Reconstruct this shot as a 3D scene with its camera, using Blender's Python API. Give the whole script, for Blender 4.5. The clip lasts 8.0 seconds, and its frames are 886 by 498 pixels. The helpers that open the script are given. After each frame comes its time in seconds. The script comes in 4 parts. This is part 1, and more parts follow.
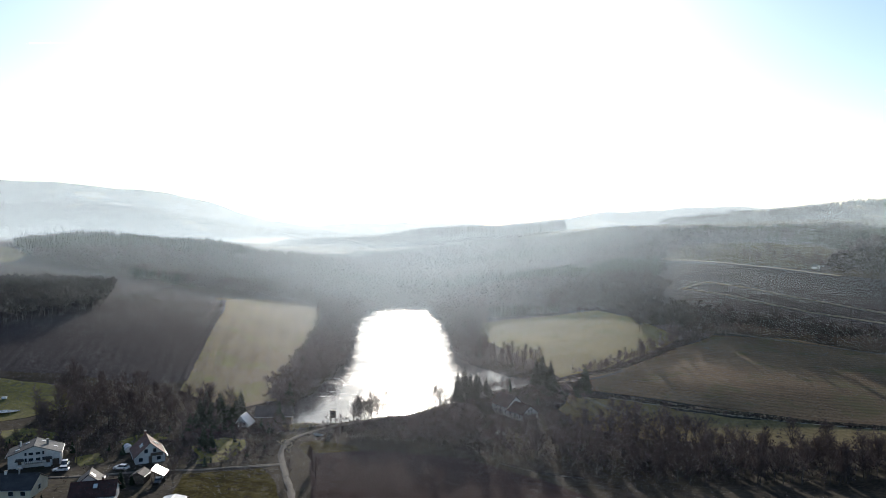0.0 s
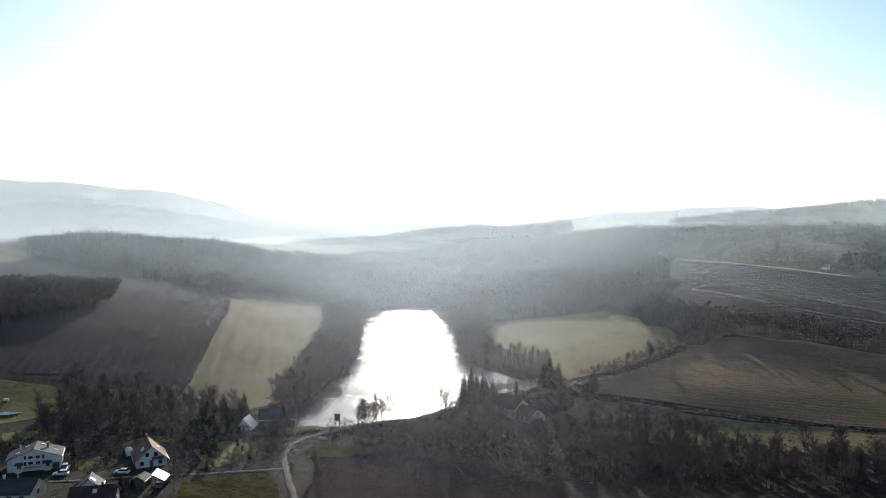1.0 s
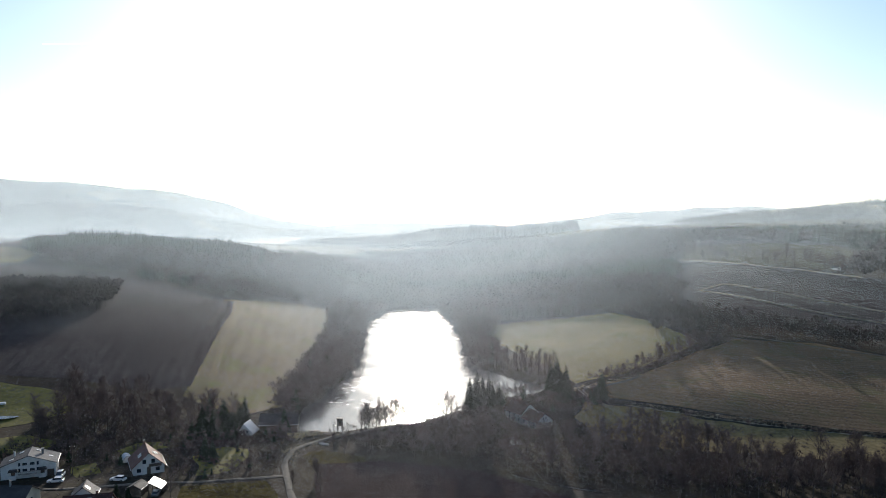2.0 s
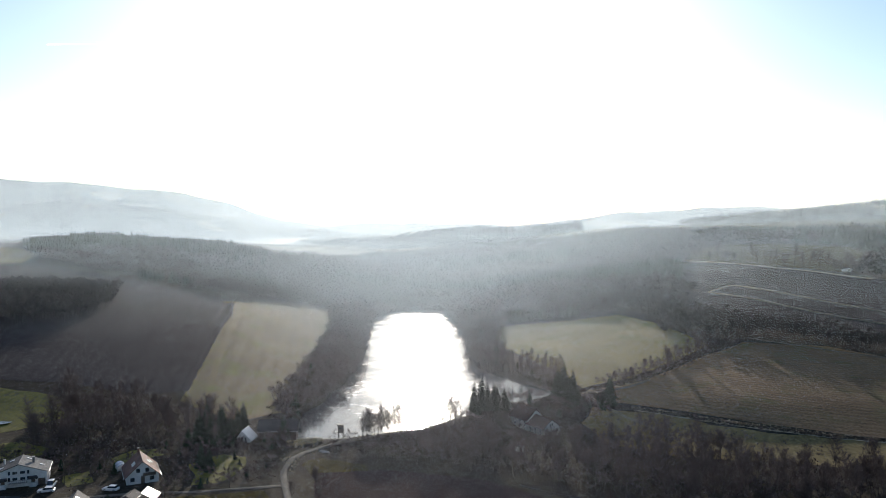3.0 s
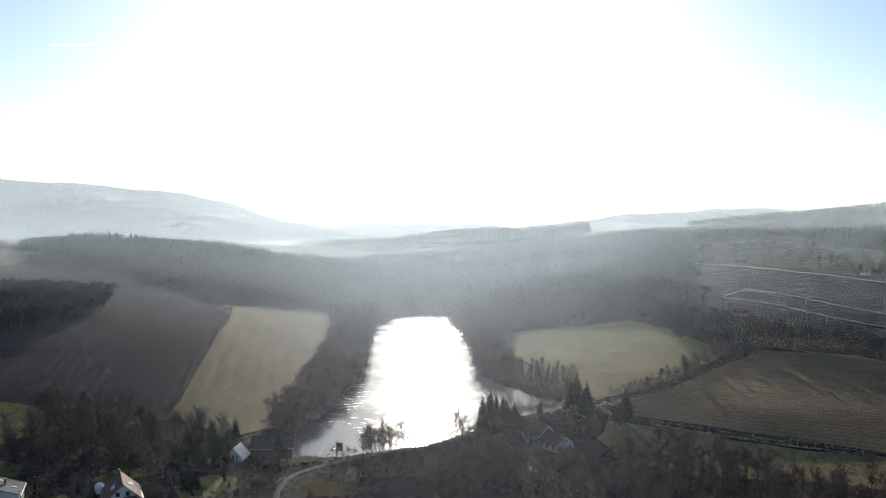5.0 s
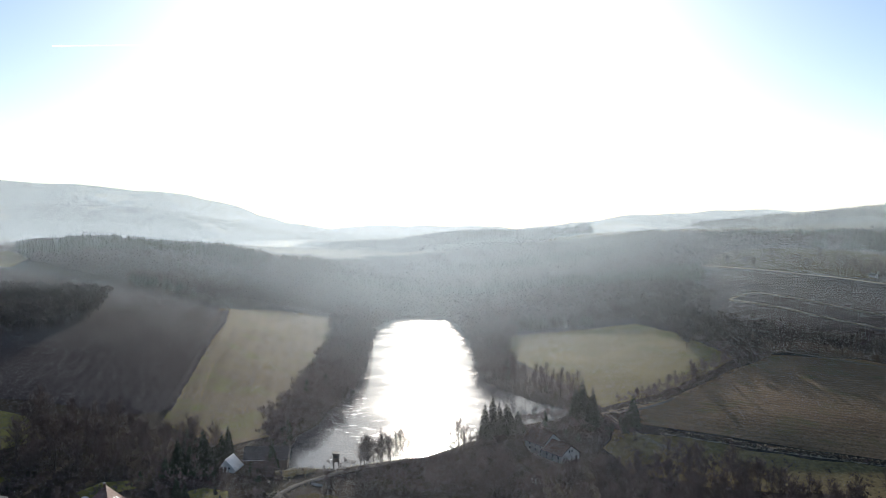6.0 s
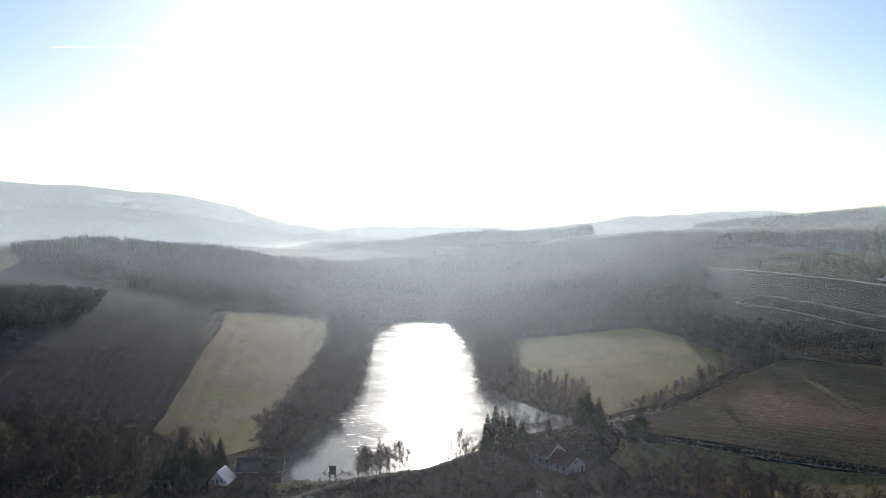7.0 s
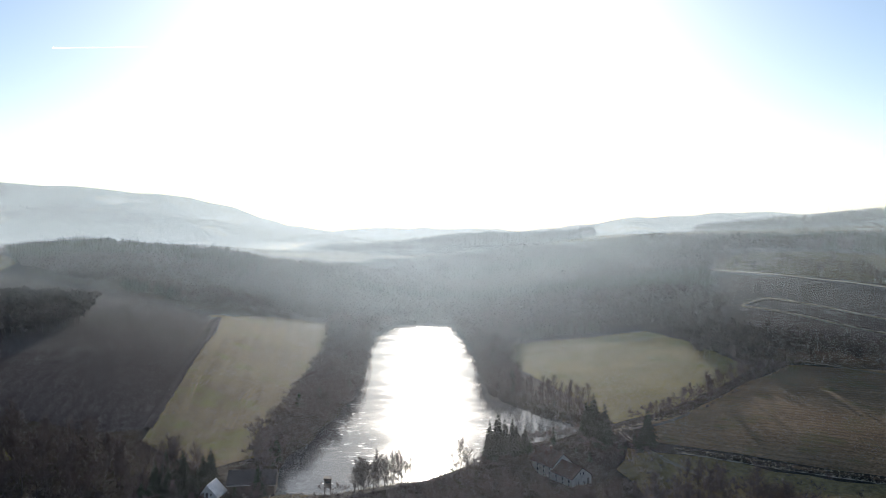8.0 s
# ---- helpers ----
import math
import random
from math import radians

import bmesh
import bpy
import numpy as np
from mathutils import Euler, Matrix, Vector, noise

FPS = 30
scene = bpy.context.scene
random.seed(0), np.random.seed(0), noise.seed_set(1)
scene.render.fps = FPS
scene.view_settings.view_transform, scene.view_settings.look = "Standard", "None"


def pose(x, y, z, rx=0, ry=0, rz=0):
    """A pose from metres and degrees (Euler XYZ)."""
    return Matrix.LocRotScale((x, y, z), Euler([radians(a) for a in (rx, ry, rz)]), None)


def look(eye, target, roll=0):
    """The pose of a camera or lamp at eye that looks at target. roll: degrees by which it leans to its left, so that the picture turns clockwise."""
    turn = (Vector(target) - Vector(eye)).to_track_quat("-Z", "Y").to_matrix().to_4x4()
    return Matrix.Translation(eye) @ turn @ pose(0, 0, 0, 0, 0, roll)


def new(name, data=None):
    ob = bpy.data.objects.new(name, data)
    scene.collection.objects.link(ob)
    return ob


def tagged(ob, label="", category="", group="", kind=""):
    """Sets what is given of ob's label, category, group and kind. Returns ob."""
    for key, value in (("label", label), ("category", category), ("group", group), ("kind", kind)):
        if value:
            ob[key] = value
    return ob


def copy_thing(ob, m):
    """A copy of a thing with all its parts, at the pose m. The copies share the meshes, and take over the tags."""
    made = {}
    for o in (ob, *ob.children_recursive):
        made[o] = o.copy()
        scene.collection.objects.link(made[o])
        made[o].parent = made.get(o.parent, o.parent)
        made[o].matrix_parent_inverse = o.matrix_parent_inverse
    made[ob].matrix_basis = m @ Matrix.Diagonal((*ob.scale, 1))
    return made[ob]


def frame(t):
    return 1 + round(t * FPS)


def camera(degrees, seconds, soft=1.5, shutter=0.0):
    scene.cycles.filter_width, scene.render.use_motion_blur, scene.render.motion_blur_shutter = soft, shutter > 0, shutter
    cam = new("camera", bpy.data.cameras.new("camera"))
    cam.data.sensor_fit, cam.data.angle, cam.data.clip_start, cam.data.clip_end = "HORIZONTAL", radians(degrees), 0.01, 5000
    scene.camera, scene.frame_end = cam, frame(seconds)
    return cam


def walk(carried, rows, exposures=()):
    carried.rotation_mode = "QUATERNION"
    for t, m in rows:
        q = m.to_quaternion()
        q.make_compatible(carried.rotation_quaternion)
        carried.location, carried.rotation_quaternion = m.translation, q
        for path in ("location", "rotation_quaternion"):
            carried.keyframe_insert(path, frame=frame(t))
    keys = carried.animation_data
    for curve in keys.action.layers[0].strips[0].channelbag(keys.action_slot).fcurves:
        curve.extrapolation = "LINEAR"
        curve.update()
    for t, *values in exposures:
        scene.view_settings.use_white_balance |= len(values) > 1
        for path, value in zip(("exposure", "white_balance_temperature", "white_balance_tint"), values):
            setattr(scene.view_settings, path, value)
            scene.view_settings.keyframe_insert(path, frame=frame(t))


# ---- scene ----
cam = camera(59.5, 8.0, 0.9)
PATH = [
    (0, (-1.207, -5.669, 72.1), (-1.067, -3.675, 72.032), -0.1),
    (0.5, (-0.911, -3.672, 72.093), (-0.781, -1.677, 72.024), -0.1),
    (1, (-0.829, -1.299, 72.139), (-0.705, 0.696, 72.071), -0.1),
    (1.5, (-0.668, 1.856, 72.163), (-0.551, 3.852, 72.095), -0.1),
    (3, (-0.056, 12.984, 72.421), (0.045, 14.98, 72.354), -0.1),
    (3.5, (0.037, 17.144, 72.485), (0.134, 19.141, 72.418), -0.1),
    (4, (-0.028, 21.547, 72.652), (0.067, 23.543, 72.586), -0.0),
    (4.5, (0.027, 26.122, 72.73), (0.119, 28.119, 72.665), 0.0),
    (6, (0.714, 40.494, 73.039), (0.8, 42.491, 72.978), 0.0),
    (6.5, (0.812, 45.05, 73.187), (0.897, 47.047, 73.128), -0.0),
    (7, (0.942, 49.667, 73.377), (1.027, 51.664, 73.319), -0.0),
    (7.5, (1.25, 54.441, 73.574), (1.334, 56.439, 73.517), -0.0),
    (8, (1.51, 59.197, 73.64), (1.593, 61.194, 73.585), -0.0),
]
walk(cam, [(t, look(eye, aim, roll)) for t, eye, aim, roll in PATH], [(0, 0.42, 6400, 10), (4, 0.32, 6400, 10), (8, 0.13, 6400, 10)])


SUN_UP, SUN_ROUND = radians(15.0), radians(1.2)   # elevation; turn to the right of +y


def sky():
    world = bpy.data.worlds.new("sky")
    scene.world = world
    world.use_nodes = True
    nt = world.node_tree
    bg = nt.nodes["Background"]
    tex = nt.nodes.new("ShaderNodeTexSky")
    tex.sky_type, tex.sun_disc = "NISHITA", False
    tex.sun_elevation, tex.sun_rotation = SUN_UP, SUN_ROUND
    tex.air_density, tex.dust_density, tex.ozone_density, tex.altitude = 1.0, 1.0, 3.0, 450
    nt.links.new(tex.outputs[0], bg.inputs[0])
    bg.inputs[1].default_value = 0.125
    lamp = bpy.data.lights.new("sun", "SUN")
    lamp.energy, lamp.angle, lamp.color = 4.9, radians(0.6), (1.0, 0.91, 0.79)
    away = Vector((math.sin(SUN_ROUND) * math.cos(SUN_UP), math.cos(SUN_ROUND) * math.cos(SUN_UP), math.sin(SUN_UP)))
    new("sun", lamp).matrix_world = look(away * 900, (0, 0, 0))


sky()


# ---- materials ----
def ramp(nt, fac, stops):
    node = nt.nodes.new("ShaderNodeValToRGB")
    node.color_ramp.elements[0].position, node.color_ramp.elements[0].color = stops[0][0], (*stops[0][1], 1)
    node.color_ramp.elements[1].position, node.color_ramp.elements[1].color = stops[-1][0], (*stops[-1][1], 1)
    for p, c in stops[1:-1]:
        node.color_ramp.elements.new(p).color = (*c, 1)
    nt.links.new(fac, node.inputs[0])
    return node.outputs[0]


def noise_tex(nt, scale, detail=5.0, stretch=(1, 1, 1), turn=0.0, rough=0.6):
    pos = nt.nodes.new("ShaderNodeNewGeometry")
    m = nt.nodes.new("ShaderNodeMapping")
    m.vector_type = "TEXTURE"
    m.inputs["Scale"].default_value = [1 / v for v in stretch]
    m.inputs["Rotation"].default_value = (0, 0, radians(turn))
    n = nt.nodes.new("ShaderNodeTexNoise")
    n.inputs["Scale"].default_value, n.inputs["Detail"].default_value, n.inputs["Roughness"].default_value = scale, detail, rough
    nt.links.new(pos.outputs["Position"], m.inputs[0])
    nt.links.new(m.outputs[0], n.inputs[0])
    return n.outputs[0]


def mix(nt, a, b, fac, kind="MIX"):
    node = nt.nodes.new("ShaderNodeMix")
    node.data_type, node.blend_type = "RGBA", kind
    for value, i in ((fac, 0), (a, 6), (b, 7)):
        if isinstance(value, (int, float)):
            node.inputs[i].default_value = value
        elif isinstance(value, tuple):
            node.inputs[i].default_value = (*value, 1)
        else:
            nt.links.new(value, node.inputs[i])
    return node.outputs[2]


def material(name, low, high, coarse=0.05, fine=1.5, rough=0.85, spec=0.3, bump=0.0, stain=None, stretch=(1, 1, 1), turn=0.0, metal=0.0, random_tint=0.0, grain=0.35):
    """A surface with coarse patches and fine grain; stain: a third colour in blotches."""
    m = bpy.data.materials.new(name)
    m.use_nodes = True
    nt = m.node_tree
    p = nt.nodes["Principled BSDF"]
    p.inputs["Roughness"].default_value, p.inputs["Specular IOR Level"].default_value, p.inputs["Metallic"].default_value = rough, spec, metal
    big, small = noise_tex(nt, coarse), noise_tex(nt, fine, 4, stretch, turn)
    col = ramp(nt, big, [(0.35, low), (0.65, high)])
    speck = ramp(nt, small, [(0.3, (1 - grain * 1.1,) * 3), (0.7, (1 + grain * 0.9,) * 3)])
    col = mix(nt, col, speck, 1.0, "MULTIPLY")
    if stain:
        col = mix(nt, col, stain, ramp(nt, noise_tex(nt, coarse * 3.1, 6), [(0.52, (0, 0, 0)), (0.66, (1, 1, 1))]))
    if random_tint:
        info = nt.nodes.new("ShaderNodeObjectInfo")
        col = mix(nt, col, ramp(nt, info.outputs["Random"], [(0.0, (1 - random_tint,) * 3), (1.0, (1 + random_tint, 1 + random_tint * 0.8, 1 + random_tint * 0.6))]), 1.0, "MULTIPLY")
    nt.links.new(col, p.inputs["Base Color"])
    if bump:
        b = nt.nodes.new("ShaderNodeBump")
        b.inputs["Strength"].default_value, b.inputs["Distance"].default_value = bump, 0.3
        nt.links.new(small, b.inputs["Height"])
        nt.links.new(b.outputs[0], p.inputs["Normal"])
    return m


def furrowed(name, low, high, spacing, turn, rough=0.9, spec=0.2, contrast=0.35, stain=None):
    """Worked soil or mown grass with drill rows a few metres apart; turn: the rows' direction in degrees from +x."""
    m = material(name, low, high, 0.02, 1.1, rough, spec, 0.5, stain, grain=0.5)
    nt = m.node_tree
    p = nt.nodes["Principled BSDF"]
    old = p.inputs["Base Color"].links[0].from_socket
    pos, mp, wave = nt.nodes.new("ShaderNodeNewGeometry"), nt.nodes.new("ShaderNodeMapping"), nt.nodes.new("ShaderNodeTexWave")
    mp.vector_type = "TEXTURE"
    mp.inputs["Rotation"].default_value = (0, 0, radians(turn - 90))
    wave.inputs["Scale"].default_value, wave.inputs["Distortion"].default_value = 6.283 / 20 / spacing, 1.6
    wave.inputs["Detail"].default_value, wave.inputs["Detail Scale"].default_value = 4, 0.5
    nt.links.new(pos.outputs["Position"], mp.inputs[0])
    nt.links.new(mp.outputs[0], wave.inputs[0])
    rows = ramp(nt, wave.outputs[0], [(0.1, (1 - contrast,) * 3), (0.9, (1 + contrast * 0.6,) * 3)])
    streak = ramp(nt, noise_tex(nt, 0.35, 4, (0.04, 1, 1), turn), [(0.3, (0.9,) * 3), (0.7, (1.1,) * 3)])
    nt.links.new(mix(nt, mix(nt, old, rows, 1.0, "MULTIPLY"), streak, 1.0, "MULTIPLY"), p.inputs["Base Color"])
    return m


def water_material(name, rough, ripple):
    m = bpy.data.materials.new(name)
    m.use_nodes = True
    nt = m.node_tree
    p = nt.nodes["Principled BSDF"]
    p.inputs["Base Color"].default_value = (0.045, 0.06, 0.066, 1)
    p.inputs["IOR"].default_value = 1.33
    patches = noise_tex(nt, 0.06, 6, (0.35, 1, 1))
    nt.links.new(ramp(nt, patches, [(0.4, (rough * 0.8,) * 3), (0.62, (rough * 1.25,) * 3)]), p.inputs["Roughness"])
    b = nt.nodes.new("ShaderNodeBump")
    b.inputs["Strength"].default_value, b.inputs["Distance"].default_value = ripple, 0.1
    nt.links.new(noise_tex(nt, 0.9, 4, (0.5, 1, 1)), b.inputs["Height"])
    nt.links.new(b.outputs[0], p.inputs["Normal"])
    return m


def leafy(name, low, high, trans, coarse=0.05):
    """Twigs or needles: part of the light passes through."""
    m = material(name, low, high, coarse, 0.6, 0.9, 0.05)
    nt = m.node_tree
    p = nt.nodes["Principled BSDF"]
    t, mixer = nt.nodes.new("ShaderNodeBsdfTranslucent"), nt.nodes.new("ShaderNodeMixShader")
    nt.links.new(p.inputs["Base Color"].links[0].from_socket, t.inputs[0])
    mixer.inputs[0].default_value = trans
    nt.links.new(p.outputs[0], mixer.inputs[1])
    nt.links.new(t.outputs[0], mixer.inputs[2])
    nt.links.new(mixer.outputs[0], nt.nodes["Material Output"].inputs[0])
    return m


# Translucent colour for the mesh ribbons that imitate haze and glare.
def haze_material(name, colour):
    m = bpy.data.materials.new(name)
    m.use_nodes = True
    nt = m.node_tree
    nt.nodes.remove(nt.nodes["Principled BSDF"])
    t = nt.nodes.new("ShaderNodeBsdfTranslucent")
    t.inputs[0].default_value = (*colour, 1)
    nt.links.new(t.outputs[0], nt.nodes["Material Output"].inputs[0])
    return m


def mosaic(name):
    """Far farmland: a patchwork of fields, woods and dull grass."""
    m = material(name, (0.08, 0.075, 0.045), (0.14, 0.125, 0.07), 0.004, 0.05, 0.95, 0.1)
    nt = m.node_tree
    p = nt.nodes["Principled BSDF"]
    old = p.inputs["Base Color"].links[0].from_socket
    pos, cells = nt.nodes.new("ShaderNodeNewGeometry"), nt.nodes.new("ShaderNodeTexVoronoi")
    cells.inputs["Scale"].default_value = 0.0042
    nt.links.new(pos.outputs["Position"], cells.inputs["Vector"])
    tint = ramp(nt, cells.outputs["Color"], [(0.25, (0.4, 0.46, 0.4)), (0.5, (1.0, 1.0, 0.95)), (0.72, (1.9, 1.85, 1.6))])
    woods = ramp(nt, noise_tex(nt, 0.0022, 5), [(0.49, (0, 0, 0)), (0.52, (1, 1, 1))])
    nt.links.new(mix(nt, mix(nt, old, tint, 1.0, "MULTIPLY"), (0.028, 0.032, 0.022), woods), p.inputs["Base Color"])
    return m


def cloud_material():
    m = bpy.data.materials.new("ice_cloud")
    m.use_nodes = True
    nt = m.node_tree
    nt.nodes.remove(nt.nodes["Principled BSDF"])
    t = nt.nodes.new("ShaderNodeBsdfTranslucent")
    t.inputs[0].default_value = (0.95, 0.95, 0.95, 1)
    nt.links.new(t.outputs[0], nt.nodes["Material Output"].inputs[0])
    return m


M = {
    "ground": material("winter_grass", (0.026, 0.021, 0.016), (0.05, 0.041, 0.025), 0.06, 0.9, 0.95, 0.06, 0.4, (0.045, 0.037, 0.031), grain=0.5),
    "meadow": furrowed("pale_meadow", (0.118, 0.09, 0.039), (0.172, 0.132, 0.058), 7.0, 97, 0.92, 0.12, 0.07, (0.115, 0.115, 0.022)),
    "valley_grass": furrowed("valley_grass", (0.132, 0.113, 0.034), (0.192, 0.16, 0.052), 6.0, 12, 0.92, 0.12, 0.06, (0.115, 0.115, 0.025)),
    "orchard": material("rough_orchard_grass", (0.055, 0.046, 0.02), (0.1, 0.082, 0.034), 0.12, 0.9, 0.95, 0.0, 0.5, (0.045, 0.037, 0.024), grain=0.5),
    "green": material("green_meadow", (0.085, 0.082, 0.013), (0.155, 0.14, 0.024), 0.09, 0.9, 0.9, 0.15, 0.4, (0.08, 0.075, 0.03)),
    "soil": furrowed("dark_soil", (0.03, 0.0275, 0.029), (0.05, 0.0445, 0.046), 5.0, 99, 1.0, 0.02, 0.1),
    # Darker copy of the soil above, for the hill field.
    "hill_soil": furrowed("wet_dark_soil", (0.016, 0.014, 0.0155), (0.03, 0.0258, 0.028), 5.0, 140, 1.0, 0.02, 0.1),
    "stubble": furrowed("stubble", (0.15, 0.093, 0.048), (0.215, 0.136, 0.07), 3.2, -11, 0.95, 0.1, 0.12, (0.13, 0.1, 0.042)),
    "redsoil": furrowed("red_brown_soil", (0.03, 0.02, 0.02), (0.048, 0.031, 0.03), 3.0, 75, 1.0, 0.02, 0.06),
    "water": water_material("water", 0.14, 0.4),
    "dull": material("dull_grass", (0.14, 0.104, 0.042), (0.21, 0.158, 0.065), 0.03, 0.6, 0.95, 0.1, 0.3),
    "road": material("gravel_road", (0.08, 0.069, 0.055), (0.145, 0.124, 0.098), 0.2, 2.0, 0.9, 0.2, 0.3, (0.16, 0.14, 0.11)),
    "pale": material("pale_dry_grass", (0.17, 0.15, 0.11), (0.3, 0.265, 0.2), 0.3, 2.0, 0.9, 0.2, 0.3),
    "bark": material("bark", (0.062, 0.051, 0.046), (0.115, 0.096, 0.085), 0.3, 3.0, 0.9, 0.15, random_tint=0.25),
    "twig": leafy("twig", (0.064, 0.05, 0.049), (0.107, 0.085, 0.081), 0.18),
    "thicket": leafy("thicket", (0.044, 0.042, 0.038), (0.07, 0.064, 0.058), 0.12, 0.02),
    "needle": leafy("needle", (0.02, 0.031, 0.019), (0.036, 0.05, 0.03), 0.1),
    # Ribbon colours: the first imitates haze, the second stands in for lens glare.
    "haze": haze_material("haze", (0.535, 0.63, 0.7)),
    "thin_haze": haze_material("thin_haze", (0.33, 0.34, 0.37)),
    "far": mosaic("far_land"),
    "plaster": material("white_plaster", (0.45, 0.44, 0.42), (0.58, 0.57, 0.54), 0.4, 2.0, 0.85, 0.2, 0.1, grain=0.08),
    "old_plaster": material("old_plaster", (0.42, 0.4, 0.36), (0.56, 0.53, 0.48), 0.4, 2.0, 0.9, 0.15, 0.1, (0.36, 0.34, 0.3), grain=0.1),
    "cream": material("cream_plaster", (0.5, 0.42, 0.3), (0.6, 0.52, 0.38), 0.4, 2.0, 0.85, 0.2, grain=0.08),
    "grey_roof": material("grey_roof_sheet", (0.12, 0.12, 0.115), (0.18, 0.18, 0.17), 0.4, 3.0, 0.85, 0.12, 0.2),
    "red_roof": material("red_brown_tiles", (0.12, 0.05, 0.035), (0.19, 0.08, 0.055), 0.5, 5.0, 0.75, 0.3, 0.4, (0.09, 0.06, 0.05), (1, 4, 1)),
    "old_red_roof": material("weathered_dark_red_tiles", (0.055, 0.026, 0.022), (0.095, 0.043, 0.036), 0.5, 5.0, 0.8, 0.15, 0.4, (0.05, 0.036, 0.032), (1, 4, 1)),
    "dark_roof": material("dark_tiles", (0.035, 0.032, 0.032), (0.06, 0.054, 0.053), 0.5, 5.0, 0.75, 0.3, 0.4),
    "pale_roof": material("pale_roof_sheet", (0.5, 0.5, 0.48), (0.66, 0.66, 0.63), 0.6, 3.0, 0.3, 0.6, 0.1, grain=0.1),
    "timber": material("weathered_timber", (0.07, 0.052, 0.04), (0.12, 0.09, 0.07), 0.6, 4.0, 0.85, 0.2, 0.3, None, (6, 6, 0.5)),
    "glass": material("window_glass", (0.015, 0.018, 0.022), (0.03, 0.035, 0.04), 0.5, 2.0, 0.08, 0.6),
    "metal": material("galvanised_steel", (0.3, 0.31, 0.32), (0.42, 0.43, 0.44), 0.6, 3.0, 0.45, 0.5, metal=0.8),
    "tyre": material("tyre_rubber", (0.015, 0.015, 0.015), (0.025, 0.025, 0.025), 1.0, 8.0, 0.9, 0.2),
    "white_paint": material("white_car_paint", (0.6, 0.61, 0.62), (0.66, 0.66, 0.66), 0.6, 3.0, 0.35, 0.5, grain=0.03),
    "grey_paint": material("grey_car_paint", (0.12, 0.13, 0.14), (0.17, 0.18, 0.19), 0.6, 3.0, 0.25, 0.5),
    "reed": material("dry_reeds", (0.3, 0.25, 0.16), (0.42, 0.36, 0.24), 0.5, 3.0, 0.85, 0.2, 0.5),
    "stone": material("rubble_stone", (0.26, 0.24, 0.21), (0.4, 0.37, 0.33), 0.8, 3.0, 0.85, 0.3, 0.4),
    "ice": material("thin_ice", (0.5, 0.54, 0.56), (0.66, 0.69, 0.7), 0.3, 2.0, 0.35, 0.5, 0.2),
    "cloud": cloud_material(),
}


# elevations in metres on a coarse lattice: rows run away from the village, columns from west to east
LAT_X = np.array([-420, -260, -160, -95, -45, 10, 65, 130, 230, 380], float)
LAT_Y = np.array([120, 230, 290, 340, 420, 520, 650, 850, 1250], float)
LAT_Z = np.array([
    [2, 1, 3, 1, -1, 0, -2, -5, -9, -9],
    [5, 2, 0, 0, 0, -3, -9, -12, -14, -14],
    [10, 4, 0, 2, 1, 0, -6, -12, -14, -7],
    [15, 10, 9, 9, 2, -1, 2, -1, -6, -3],
    [23, 20, 20, 17, 3, -2, 2, 5, 6, 6],
    [32, 29, 25, 19, 4, -2, 3, 10, 20, 20],
    [40, 34, 28, 18, 5, 0, 4, 15, 27, 40],
    [47, 42, 38, 26, 16, 12, 13, 21, 31, 49],
    [46, 34, 28, 25, 25, 27, 32, 36, 40, 52]], float)
# far hills: centre x, y, half widths, height
HILLS = [(-2100, 4000, 1000, 420, 270), (-1150, 4100, 550, 380, 110), (-1300, 3250, 640, 260, 150), (-3000, 3300, 600, 900, 170), (1330, 2000, 480, 400, 84),
         (1500, 2700, 520, 400, 100), (1200, 3600, 700, 420, 75), (1900, 3900, 800, 500, 105), (150, 4700, 1500, 300, 48),
         (-330, 880, 170, 150, 6), (620, 1150, 240, 220, 16), (120, 1420, 260, 130, 12), (-480, 2450, 260, 560, -34), (800, 1470, 300, 170, 34)]
LAKE = [(-38, 273), (-21, 274), (-8, 278), (2, 284), (11, 291), (20, 299), (29, 309), (41, 321), (56, 331), (64, 339), (60, 347), (50, 359),
        (41, 375), (33, 400), (34, 450), (38, 496), (36, 540), (34, 600), (32, 650), (8, 646), (-12, 636), (-20, 605), (-23, 560), (-22, 480), (-20, 400), (-28, 340), (-37, 300)]
DAM = [(-36, 267), (-20, 268.5), (-6, 272.5), (4, 279), (13, 286), (22, 294), (31, 304), (42, 316), (58, 326), (74, 333)]
PADS = [(48, 300, 13, -5.0), (-105, 230, 12, -0.2), (-74, 235, 10, 0.0), (-50, 270, 8, 0.6)]   # levelled building plots: x, y, radius, height


def hermite(v, nodes):
    """Cubic weights of each lattice line at v."""
    v = np.clip(v, nodes[0], nodes[-1])
    i = np.clip(np.searchsorted(nodes, v) - 1, 0, len(nodes) - 2)
    w, n = np.zeros((len(v), len(nodes))), np.arange(len(v))
    h = nodes[i + 1] - nodes[i]
    t = (v - nodes[i]) / h
    np.add.at(w, (n, i), 2 * t ** 3 - 3 * t ** 2 + 1)
    np.add.at(w, (n, i + 1), 3 * t ** 2 - 2 * t ** 3)
    for k, slope in ((i, t ** 3 - 2 * t ** 2 + t), (i + 1, t ** 3 - t ** 2)):
        lo, hi = np.maximum(k - 1, 0), np.minimum(k + 1, len(nodes) - 1)
        s = np.where(hi - lo < 2, 0, slope * h / (nodes[hi] - nodes[lo]))
        np.add.at(w, (n, hi), s)
        np.add.at(w, (n, lo), -s)
    return w


